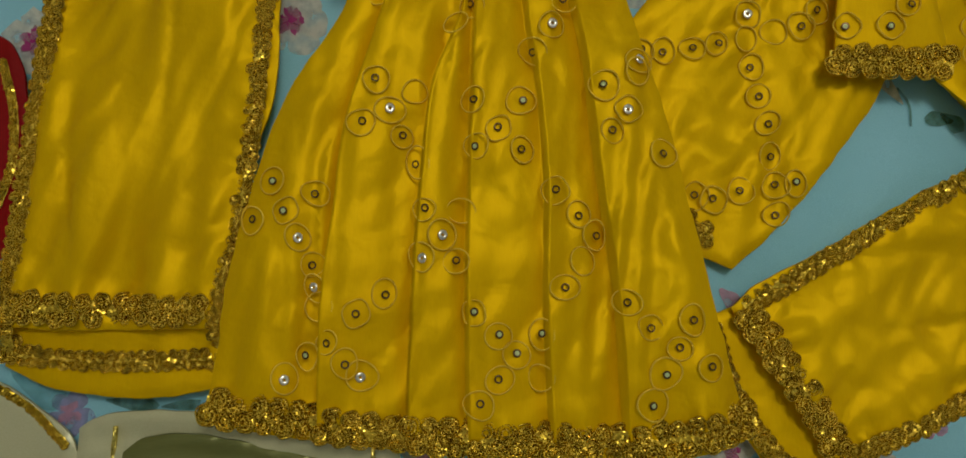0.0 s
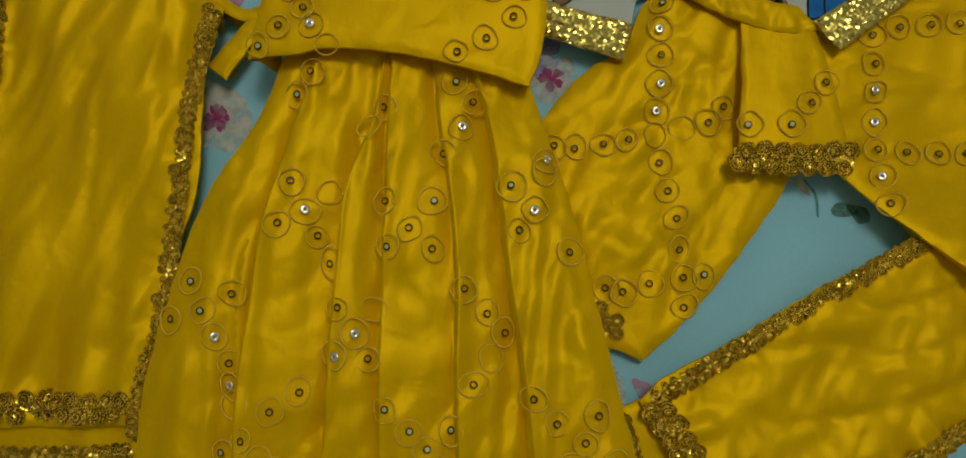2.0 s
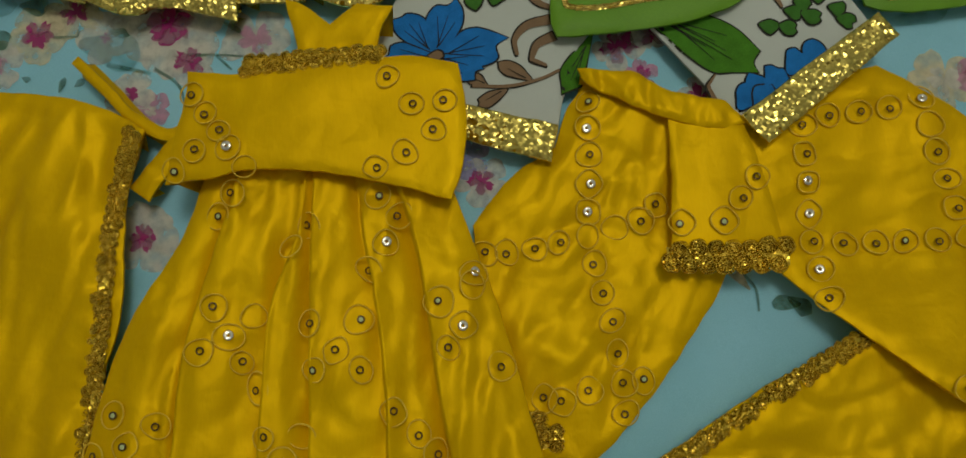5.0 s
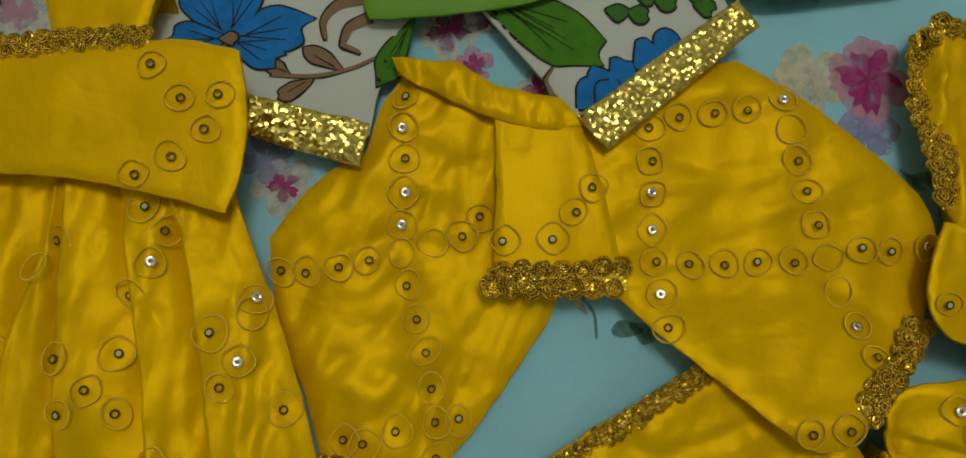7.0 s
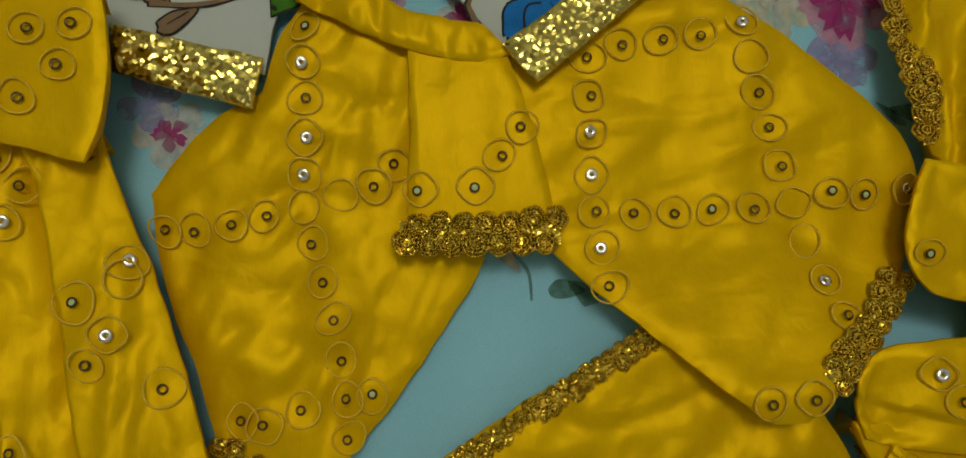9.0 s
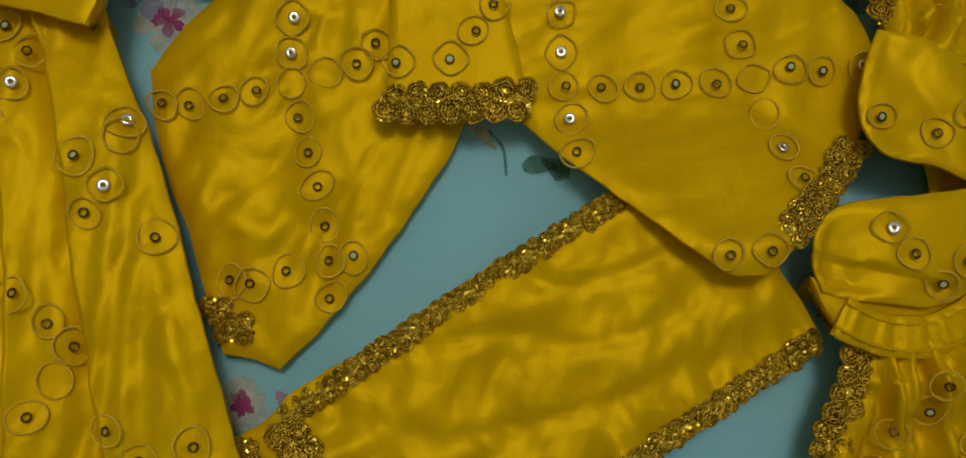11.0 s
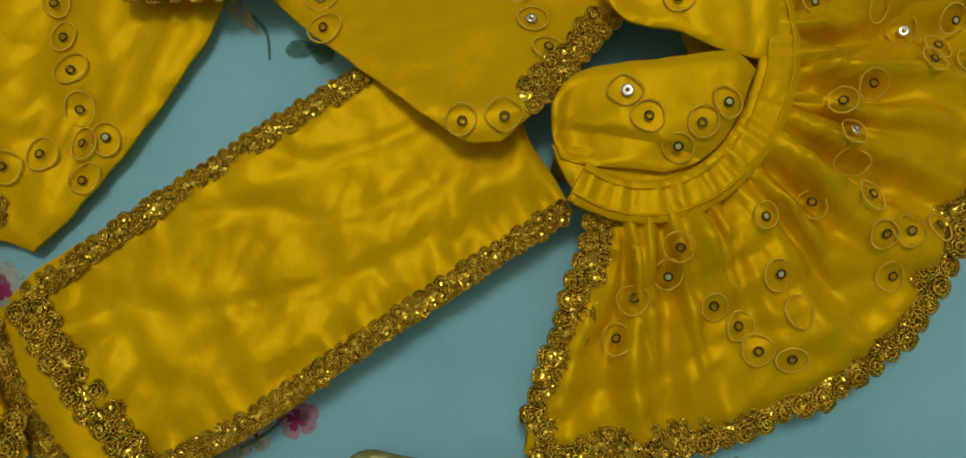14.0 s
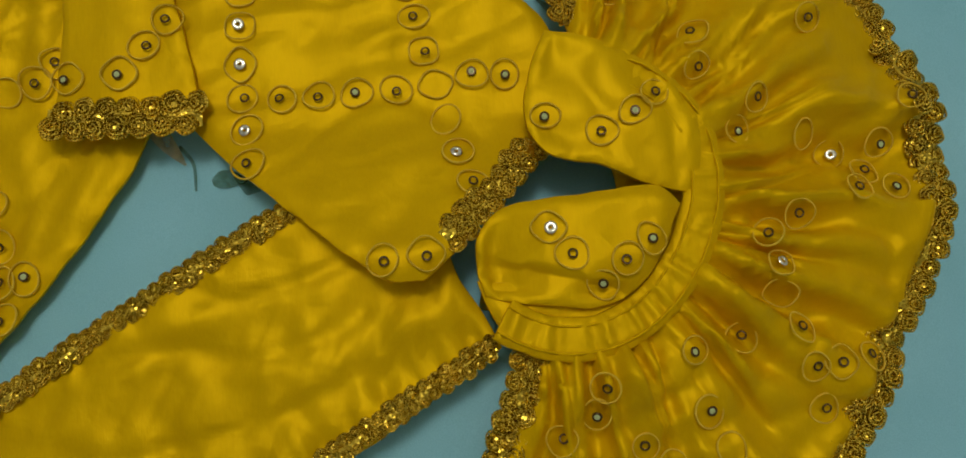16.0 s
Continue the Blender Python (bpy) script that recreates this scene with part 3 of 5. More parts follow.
def ruffled_cape():
    cape = thing("ruffled_cape", "yellow satin ruffled doll cape edged with scalloped gold braid", "cape")

    rnd = random.Random(23)
    gather_lines = []
    for k in range(19):
        a0 = radians(-104 + 10.2 * k + rnd.uniform(-3, 3))
        gather_lines.append((a0, rnd.uniform(-1.6, 1.6), rnd.uniform(0.026, 0.075), rnd.uniform(0.0045, 0.0080), rnd.choice((-1, 1))))

    def gathered(q):
        """Thin valleys that run out from the neck band, each with one raised lip."""
        a = np.arctan2(q[:, 1] - CY, q[:, 0] - CX)
        r = np.hypot(q[:, 0] - CX, q[:, 1] - CY)
        out = np.zeros(len(q))
        for a0, bend, reach, deep, lip in gather_lines:
            d = (a - a0 - bend * (r - 0.06) * 2) * r * lip
            fade = np.clip((0.064 + reach - r) / reach, 0, 1) * np.clip((r - 0.056) / 0.008, 0, 1)
            out += fade * deep * (np.where(d > 0, np.exp(-np.abs(d) / 0.007), 0) - np.exp(-((d + 0.0012) / 0.0016) ** 2))
        return out

    def ruffle(q):
        a = np.arctan2(q[:, 1] - CY, q[:, 0] - CX)
        r = np.hypot(q[:, 0] - CX, q[:, 1] - CY)
        k = np.clip((r - 0.060) / 0.016, 0, 1)
        near = np.clip((0.15 - r) / 0.07, 0, 1)
        out = np.zeros(len(q))
        for i, (x, y) in enumerate(zip(a, r)):
            x += 0.05 * noise.noise((x * 2, y * 30, 3))
            c, s = math.cos(x), math.sin(x)
            big = 1 - 2.2 * abs(noise.noise((3.6 * c, 3.6 * s, 1 + y * 5)))
            mid = 1 - 2.2 * abs(noise.noise((7.5 * c, 7.5 * s, 8 + y * 9)))
            fine = noise.noise((17 * c, 17 * s, 15 + y * 12))
            gather = noise.noise((6.5 * c, 6.5 * s, 40 + y * 4)) / 0.09
            out[i] = -0.0045 * math.exp(-gather * gather) * (0.4 + near[i]) + 0.0125 * big + 0.0085 * mid * (0.35 + near[i]) + 0.006 * fine * (0.2 + near[i])
        return k * out * 0.85 + gathered(q) + folds(q, 30, 0.03, 0.015, 0.0025, 77, True) + k * creased(q, 20, 0.05, 0.03, 0.0022, 78) + puckered(q, [(0.543, 0.134), (0.551, 0.102), (0.549, 0.066), (0.517, 0.006), (0.464, -0.053), (0.391, -0.075), (0.336, -0.073)], 0.011, 0.020, 0.0034, 209) + puckered(q, [(0.337, -0.068), (0.372, 0.018)], 0.010, 0.018, 0.0026, 210)

    fan = cloth("ruffle", SATIN, cape, [(0.401, 0.150), (0.397, 0.188), (0.394, 0.215), (0.400, 0.246), (0.430, 0.244), (0.465, 0.231), (0.502, 0.204), (0.530, 0.166), (0.548, 0.135), (0.557, 0.102), (0.554, 0.064), (0.541, 0.036), (0.522, 0.006), (0.500, -0.032), (0.467, -0.056), (0.430, -0.070), (0.391, -0.079), (0.352, -0.079), (0.332, -0.076), (0.340, -0.050), (0.355, -0.018), (0.367, 0.010), (0.370, 0.022), (0.354, 0.042), (0.365, 0.050), (0.39, 0.055), (0.405, 0.06), (0.415, 0.075), (0.412, 0.10), (0.405, 0.12)], 0.002, lambda q: 0.005 + 0.018 * np.exp(-np.abs(np.hypot(q[:, 0] - CX, q[:, 1] - CY) - 0.058) / 0.016), 0.014, ruffle, 0.0027, corner=42, creases=[[(CX + r * math.cos(a0 + bend * (r - 0.06) * 2), CY + r * math.sin(a0 + bend * (r - 0.06) * 2)) for r in np.linspace(0.064, 0.062 + reach, 5)] for a0, bend, reach, deep, lip in gather_lines])
    # the gathered neck band
    def gathers(q):
        a = np.arctan2(q[:, 1] - CY, q[:, 0] - CX)
        return np.array([0.0034 * noise.noise((22 * math.cos(x), 22 * math.sin(x), 2)) for x in a])

    ang = np.radians(np.linspace(62, -122, 48))
    rim = lambda o: [(CX + (0.0605 + 0.002 * math.sin(3 * a) + o) * math.cos(a), CY + (0.0605 + 0.002 * math.sin(3 * a) + o) * math.sin(a)) for a in ang]
    band = cloth("neck_band", SATIN, cape, rim(0.004) + rim(-0.013)[::-1], 0.0255, 0.0275, 0.006, gathers, 0.0022, floor=0.004)
    pv, pf = [], []
    for o, tube in ((0.001, 0.0006), (-0.0095, 0.0005)):
        path, base, k = rim(o), len(pv), 6
        zs = height([band], path)
        for i, (x, y) in enumerate(path):
            for j in range(k):
                b = 2 * math.pi * j / k
                pv.append((x + tube * math.cos(b) * math.cos(ang[i]), y + tube * math.cos(b) * math.sin(ang[i]), zs[i] + 0.0006 + tube * math.sin(b)))
        pf += [(base + i * k + j, base + i * k + (j + 1) % k, base + (i + 1) * k + (j + 1) % k, base + (i + 1) * k + j) for i in range(len(path) - 1) for j in range(k)]
    put("neck_piping", raw_mesh("neck_piping", pv, pf), SATIN, cape)
    cloth("band_end", SATIN, cape, [(0.352, 0.046), (0.356, 0.034), (0.363, 0.022), (0.381, 0.019), (0.400, 0.020), (0.412, 0.030), (0.405, 0.040), (0.38, 0.043)], 0.020, 0.0235, 0.005, lambda q: folds(q, 5, 0.03, 0.008, 0.0025, 83), 0.0026)
    cloth("lower_flap", SATIN, cape, [(0.353, 0.061), (0.360, 0.072), (0.384, 0.076), (0.404, 0.077), (0.426, 0.077), (0.434, 0.069), (0.419, 0.043), (0.404, 0.033), (0.373, 0.035), (0.355, 0.040), (0.352, 0.050)], 0.026, 0.030, 0.008, lambda q: folds(q, 20, 0.04, 0.014, 0.0040, 91) - 0.008 * np.clip((0.380 - q[:, 0]) / 0.02, 0, 1) + 0.002 * np.sign(q[:, 1] - 0.052 + (q[:, 0] - 0.364) * 0.3), 0.0024, floor=0.016, creases=[[(0.364, 0.052), (0.380, 0.046), (0.405, 0.040)]])
    cloth("upper_flap", SATIN, cape, [(0.389, 0.147), (0.381, 0.131), (0.377, 0.113), (0.378, 0.104), (0.385, 0.095), (0.406, 0.088), (0.425, 0.078), (0.440, 0.074), (0.447, 0.094), (0.442, 0.113), (0.431, 0.128), (0.410, 0.141)], 0.026, 0.029, 0.008, lambda q: folds(q, 120, 0.04, 0.018, 0.0034, 95) + creased(q, 60, 0.03, 0.03, 0.0015, 97), 0.0026, floor=0.012, creases=[[(0.394, 0.145), (0.388, 0.128), (0.386, 0.102)]])
    braid("edge_braid", cape, [(0.402, 0.155), (0.397, 0.188), (0.395, 0.215), (0.401, 0.243)], 0.0155, [fan], "wide scalloped gold braid")
    braid("edge_braid", cape, [(0.401, 0.243), (0.430, 0.240), (0.462, 0.228), (0.498, 0.201), (0.526, 0.164), (0.543, 0.134), (0.551, 0.102), (0.549, 0.066), (0.536, 0.036), (0.517, 0.006), (0.496, -0.030), (0.464, -0.053), (0.430, -0.066), (0.391, -0.075), (0.352, -0.075), (0.336, -0.073)], 0.0165, [fan], "wide scalloped gold braid")
    braid("edge_braid", cape, [(0.337, -0.068), (0.346, -0.045), (0.357, -0.020), (0.372, 0.018)], 0.0160, [fan], "wide scalloped gold braid")
    return cape, fan


CAPE, FAN = ruffled_cape()


# ---- the flowered blouse and the green pieces behind ----
def flowered_blouse():
    bl = thing("flowered_blouse", "white cotton blouse printed with blue flowers, gold lace cuffs", "blouse")
    a = cloth("sleeve", WHITE, bl, [(0.015, 0.250), (0.040, 0.285), (0.045, 0.36), (0.155, 0.36), (0.150, 0.266), (0.137, 0.238), (0.127, 0.200), (0.100, 0.208), (0.071, 0.216)], -0.003, 0.003, 0.01, lambda q: folds(q, 60, 0.06, 0.03, 0.001, 101), 0.004)
    b = cloth("sleeve", WHITE, bl, [(0.155, 0.30), (0.155, 0.36), (0.285, 0.36), (0.290, 0.29), (0.310, 0.253), (0.270, 0.225), (0.232, 0.200), (0.200, 0.240), (0.178, 0.268)], -0.002, 0.005, 0.01, lambda q: folds(q, 50, 0.06, 0.03, 0.001, 111), 0.004)
    for ring in ([(0.068, 0.222), (0.098, 0.213), (0.128, 0.205), (0.123, 0.184), (0.096, 0.193), (0.068, 0.202)], [(0.225, 0.203), (0.265, 0.231), (0.305, 0.258), (0.315, 0.245), (0.277, 0.216), (0.238, 0.187)]):
        hi = 0.007 if ring[0][0] < 0.1 else 0.016
        cloth("lace_cuff", FOIL, bl, ring, hi, hi + 0.003, 0.006, lambda q: folds(q, 45, 0.006, 0.006, 0.0012, 121), 0.002, label="embossed gold foil lace cuff", floor=hi - 0.004)
    return bl, a, b


FLORAL, FLORAL_A, FLORAL_B = flowered_blouse()


def small_pieces():
    g = thing("green_pouch", "green satin triangular piece with silver gold braid", "pouch")
    p = cloth("body", GREEN, g, [(0.138, 0.34), (0.131, 0.29), (0.127, 0.262), (0.130, 0.254), (0.147, 0.254), (0.223, 0.266), (0.241, 0.277), (0.225, 0.305), (0.19, 0.34)], 0.008, 0.014, 0.01, lambda q: folds(q, 20, 0.04, 0.02, 0.002, 131), 0.0035, floor=-0.003)
    braid("edge_braid", g, [(0.139, 0.310), (0.134, 0.282), (0.136, 0.271), (0.145, 0.269), (0.180, 0.273), (0.212, 0.276), (0.215, 0.283), (0.192, 0.303), (0.180, 0.32)], 0.0055, [p], "silver gold braid", 1, FOIL)
    br = thing("flowered_skirt", "white cotton skirt with a gold foil lace hem in folds", "skirt")
    lows = ([(-0.188, 0.300), (-0.160, 0.293), (-0.135, 0.289)], [(-0.137, 0.290), (-0.103, 0.279), (-0.098, 0.282), (-0.048, 0.273)], [(-0.049, 0.284), (-0.028, 0.284), (-0.010, 0.284)], [(-0.012, 0.287), (0.021, 0.278), (0.045, 0.287), (0.060, 0.296)])
    for k, low in enumerate(lows):
        up = [(x, y + 0.021) for x, y in low]
        hi = 0.006 + 0.002 * (k % 2)
        pleat = cloth("pleat", WHITE, br, [(low[0][0], 0.37), *up, (low[-1][0], 0.37)], hi - 0.003, hi, 0.008, None, 0.004)
        cloth("lace_band", FOIL, br, low + up[::-1], hi, hi + 0.003, 0.006, lambda q: folds(q, 70, 0.008, 0.008, 0.0012, 141 + k), 0.0022, label="embossed gold foil lace hem")
    gl = thing("green_pouch", "green satin piece with gold foil border", "pouch")
    p = cloth("body", GREEN, gl, [(-0.30, 0.36), (-0.30, 0.292), (-0.219, 0.288), (-0.193, 0.287), (-0.188, 0.36)], 0.0, 0.006, 0.008, None, 0.004)
    braid("edge_braid", gl, [(-0.27, 0.305), (-0.215, 0.302), (-0.203, 0.305), (-0.199, 0.35)], 0.012, [p], "gold foil border", 1, FOIL)
    gr = thing("green_pouch", "green satin piece with gold foil border", "pouch")
    p = cloth("body", GREEN, gr, [(0.298, 0.36), (0.300, 0.285), (0.305, 0.268), (0.320, 0.264), (0.40, 0.27), (0.40, 0.36)], 0.0, 0.006, 0.008, None, 0.004)
    braid("edge_braid", gr, [(0.306, 0.35), (0.306, 0.285), (0.318, 0.272), (0.39, 0.278)], 0.008, [p], "gold foil border", 1, FOIL)
    rd = thing("red_stole", "dark red satin piece with antique gold braid", "stole")
    p = cloth("body", RED, rd, [(-0.33, 0.15), (-0.252, 0.138), (-0.244, 0.130), (-0.236, 0.098), (-0.235, 0.059), (-0.239, 0.030), (-0.245, 0.022), (-0.33, 0.01)], 0.0, 0.008, 0.01, lambda q: folds(q, 85, 0.04, 0.012, 0.003, 151), 0.004)
    braid("edge_braid", rd, [(-0.250, 0.125), (-0.243, 0.10), (-0.242, 0.07), (-0.25, 0.045)], 0.008, [p], "antique gold braid", 1)


small_pieces()


def satin_folds():
    a = thing("folded_satin_stole", "folded olive and cream satin with gold stitching", "stole", "satin stoles")
    p = cloth("fold", CREAM, a, [(-0.202, -0.20), (-0.202, -0.064), (-0.195, -0.059), (-0.184, -0.056), (-0.140, -0.055), (-0.090, -0.060), (-0.042, -0.067), (-0.038, -0.08), (-0.038, -0.20)], -0.003, 0.003, 0.015, lambda q: folds(q, 0, 0.08, 0.015, 0.004, 161), 0.0035)
    cloth("inner_panel", OLIVE, a, [(-0.178, -0.20), (-0.178, -0.075), (-0.168, -0.068), (-0.14, -0.066), (-0.10, -0.073), (-0.058, -0.082), (-0.058, -0.20)], 0.001, 0.005, 0.01, lambda q: folds(q, 0, 0.08, 0.015, 0.004, 163), 0.003, floor=-0.004)
    for x in (-0.183, -0.052):
        cloth("gold_stitching", FOIL, a, [(x - 0.001, -0.062), (x + 0.001, -0.062), (x + 0.001, -0.19), (x - 0.001, -0.19)], 0.002, 0.0045, 0.002, None, 0.0012, floor=-0.004)
    b = thing("folded_satin_stole", "folded olive satin stole with gold stitching", "stole", "satin stoles")
    cloth("strip", OLIVE, b, [(0.150, -0.115), (0.165, -0.088), (0.181, -0.077), (0.197, -0.075), (0.230, -0.079), (0.262, -0.082), (0.262, -0.10), (0.24, -0.115), (0.19, -0.118)], -0.004, 0.002, 0.008, lambda q: folds(q, 60, 0.02, 0.015, 0.003, 171), 0.003)
    p = cloth("fold", OLIVE, b, [(0.257, -0.20), (0.257, -0.100), (0.258, -0.086), (0.262, -0.073), (0.268, -0.070), (0.290, -0.075), (0.316, -0.082), (0.345, -0.087), (0.372, -0.090), (0.380, -0.095), (0.380, -0.20)], 0.006, 0.013, 0.01, lambda q: folds(q, -8, 0.09, 0.014, 0.003, 173), 0.003)
    for x in (0.274, 0.370):
        cloth("gold_stitching", FOIL, b, [(x - 0.001, -0.076 - 0.15 * (x > 0.3) * 0.12), (x + 0.001, -0.076 - 0.15 * (x > 0.3) * 0.12), (x + 0.001, -0.19), (x - 0.001, -0.19)], 0.012, 0.0145, 0.002, None, 0.0012, floor=0.004)
    c = thing("cream_satin_skirt", "cream satin piece with twisted gold braid edge", "skirt")
    p = cloth("body", CREAM, c, [(-0.33, -0.03), (-0.262, -0.034), (-0.245, -0.041), (-0.225, -0.053), (-0.205, -0.070), (-0.203, -0.20), (-0.33, -0.20)], -0.004, 0.002, 0.01, lambda q: folds(q, 40, 0.06, 0.03, 0.002, 181), 0.004)
    braid("edge_braid", c, [(-0.275, -0.034), (-0.245, -0.044), (-0.225, -0.056), (-0.207, -0.073)], 0.0075, [p], "twisted gold braid", 1)
    d = thing("cream_satin_skirt", "cream and olive satin lying in soft ruffles", "skirt")
    cloth("body", CREAM, d, [(0.0, -0.078), (0.028, -0.079), (0.069, -0.082), (0.105, -0.088), (0.125, -0.10), (0.13, -0.20), (0.0, -0.20)], -0.003, 0.004, 0.012, lambda q: folds(q, 40, 0.05, 0.02, 0.005, 191), 0.003)
    e = thing("dark_green_pouch", "dark green satin piece with pale braid rim", "pouch")
    p = cloth("body", GREEN, e, [(0.428, -0.16), (0.430, -0.118), (0.436, -0.104), (0.450, -0.098), (0.49, -0.098), (0.50, -0.16)], 0.0, 0.006, 0.006, None, 0.003)
    braid("edge_braid", e, [(0.431, -0.15), (0.433, -0.116), (0.438, -0.107), (0.450, -0.101), (0.48, -0.101)], 0.005, [p], "pale braid rim", 1, FOIL)


satin_folds()

# ---- prints on the cloths ----
def patch(name, ring, mat, parent, ground, over):
    """A flat printed shape that follows the cloth below it."""
    line = smooth_line(ring, 0.002, True, 70)
    lo, hi = line.min(0), line.max(0)
    gx, gy = np.meshgrid(np.arange(lo[0], hi[0], 0.004), np.arange(lo[1], hi[1], 0.004))
    q = np.c_[gx.ravel(), gy.ravel()]
    q = q[inside(q, line)] if len(q) else q
    if len(q):
        q = q[edge_distance(q, line) > 0.001]
    from mathutils.geometry import delaunay_2d_cdt
    v2, _, faces, *_ = delaunay_2d_cdt([Vector(p) for p in np.vstack([line, q])], [(i, (i + 1) % len(line)) for i in range(len(line))], [], 1, 1e-6)
    p = np.array([tuple(v) for v in v2])
    z = (sheet_height(p) - 0.0018 if ground is None else height(ground, p)) + over
    good = []
    for f in faces:
        a, b, c = p[f[0]], p[f[1]], p[f[2]]
        good.append(f if (b - a)[0] * (c - a)[1] - (b - a)[1] * (c - a)[0] > 0 else f[::-1])
    return put(name, raw_mesh(name, np.c_[p, z], good), mat, parent)


def petal_ring(c, tip, width, seed, ragged=0.08):
    """A petal from c to tip, broad near its end."""
    c, tip = np.array(c), np.array(tip)
    d = tip - c
    n = np.array([-d[1], d[0]]) / np.linalg.norm(d) * width / 2
    rnd = random.Random(seed)
    shape = ((0.0, 0.12), (0.25, 0.55), (0.5, 0.9), (0.72, 1.0), (0.9, 0.72), (1.0, 0.15))
    j = lambda: 1 + rnd.uniform(-ragged, ragged)
    side = [c + d * s * j() + n * k * j() for s, k in shape]
    back = [c + d * s * j() - n * k * j() for s, k in shape[::-1]]
    return side + back


def strip_ring(path, w0, w1):
    c = smooth_line(path, 0.004)
    t = np.gradient(c, axis=0)
    n = np.c_[-t[:, 1], t[:, 0]] / np.linalg.norm(t, axis=1)[:, None]
    w = np.linspace(w0, w1, len(c))[:, None] / 2
    return np.vstack([c + n * w, (c - n * w)[::-1]])


def soft_ink(name, color, alpha):
    m = ink(name, color)
    b = m.node_tree.nodes["Principled BSDF"]
    if not b.inputs["Alpha"].is_linked:
        n, l = m.node_tree.nodes, m.node_tree.links
        co, tex = n.new("ShaderNodeTexCoord"), n.new("ShaderNodeTexNoise")
        tex.inputs["Scale"].default_value, tex.inputs["Detail"].default_value = 130, 3
        ramp = n.new("ShaderNodeMapRange")
        ramp.inputs[1].default_value, ramp.inputs[2].default_value = 0.3, 0.62
        ramp.inputs[3].default_value, ramp.inputs[4].default_value = alpha * 0.35, alpha
        l.new(co.outputs["Object"], tex.inputs["Vector"])
        l.new(tex.outputs[0], ramp.inputs[0])
        l.new(ramp.outputs[0], b.inputs["Alpha"])
    return m


def sheet_flower(c, r, petals, petal_ink, eye_ink, eye, seed):
    rnd = random.Random(seed)
    a0 = rnd.uniform(0, 6)
    for k in range(petals):
        a = a0 + k * 2 * math.pi / petals + rnd.uniform(-0.2, 0.2)
        s = r * rnd.uniform(0.85, 1.1)
        patch("printed_petal", petal_ring(c, (c[0] + s * math.cos(a), c[1] + s * math.sin(a)), r * 0.85, seed * 9 + k), petal_ink, SHEET_OB, None, 0.0004 + 0.00005 * k)
        if eye:
            s *= eye
            patch("printed_petal", petal_ring(c, (c[0] + s * math.cos(a), c[1] + s * math.sin(a)), r * 0.7 * eye, seed * 9 + k + 50, 0.2), eye_ink, SHEET_OB, None, 0.0009 + 0.00005 * k)


MAGENTA = soft_ink("magenta", (0.40, 0.03, 0.20), 0.75)
PINK = soft_ink("pink", (0.62, 0.32, 0.45), 0.8)
PALE = soft_ink("pale_petal", (0.70, 0.70, 0.60), 0.8)
BUFF = soft_ink("buff_petal", (0.72, 0.66, 0.42), 0.8)
LILAC = soft_ink("lilac", (0.36, 0.36, 0.62), 0.8)
LEAF = soft_ink("sheet_leaf", (0.07, 0.18, 0.11), 0.7)
TEAL = soft_ink("teal_wash", (0.05, 0.30, 0.33), 0.35)
sheet_flower((0.380, 0.225), 0.0226, 6, PINK, MAGENTA, 0.72, 1)
sheet_flower((0.351, 0.226), 0.0203, 5, BUFF, PALE, 0.5, 2)
sheet_flower((0.377, 0.198), 0.0160, 5, LILAC, LILAC, 0.6, 3)
patch("printed_leaf", petal_ring((0.319, 0.262), (0.362, 0.270), 0.0116, 4), TEAL, SHEET_OB, None, 0.00118)
patch("printed_leaf", petal_ring((0.391, 0.178), (0.403, 0.167), 0.0041, 5), LEAF, SHEET_OB, None, 0.00120)
patch("printed_leaf", petal_ring((0.397, 0.175), (0.416, 0.170), 0.0087, 6), LEAF, SHEET_OB, None, 0.00122)
patch("printed_leaf", petal_ring((0.249, 0.107), (0.262, 0.098), 0.0099, 7), LEAF, SHEET_OB, None, 0.00124)
patch("printed_leaf", petal_ring((0.256, 0.103), (0.240, 0.105), 0.0088, 8), LEAF, SHEET_OB, None, 0.00126)
patch("printed_stem", strip_ring([(0.226, 0.121), (0.232, 0.113), (0.233, 0.100)], 0.0018, 0.0011), LEAF, SHEET_OB, None, 0.0010)
sheet_flower((0.200, 0.129), 0.0117, 5, BUFF, PALE, 0.0, 9)
sheet_flower((0.167, 0.256), 0.0152, 5, PALE, MAGENTA, 0.7, 10)
sheet_flower((0.188, 0.263), 0.0115, 5, PALE, MAGENTA, 0.75, 11)
sheet_flower((0.179, 0.237), 0.0108, 5, PINK, MAGENTA, 0.6, 12)
sheet_flower((0.211, 0.223), 0.0135, 5, PALE, MAGENTA, 0.65, 13)
sheet_flower((0.085, 0.179), 0.0159, 5, PALE, MAGENTA, 0.5, 14)
sheet_flower((0.077, 0.193), 0.0132, 5, LILAC, PALE, 0.0, 15)
sheet_flower((-0.170, 0.278), 0.0196, 5, BUFF, MAGENTA, 0.5, 16)
sheet_flower((-0.149, 0.292), 0.0176, 5, BUFF, MAGENTA, 0.45, 17)
sheet_flower((-0.093, 0.281), 0.0321, 7, PALE, MAGENTA, 0.42, 18)
sheet_flower((-0.193, 0.260), 0.0169, 5, PALE, PINK, 0.4, 19)
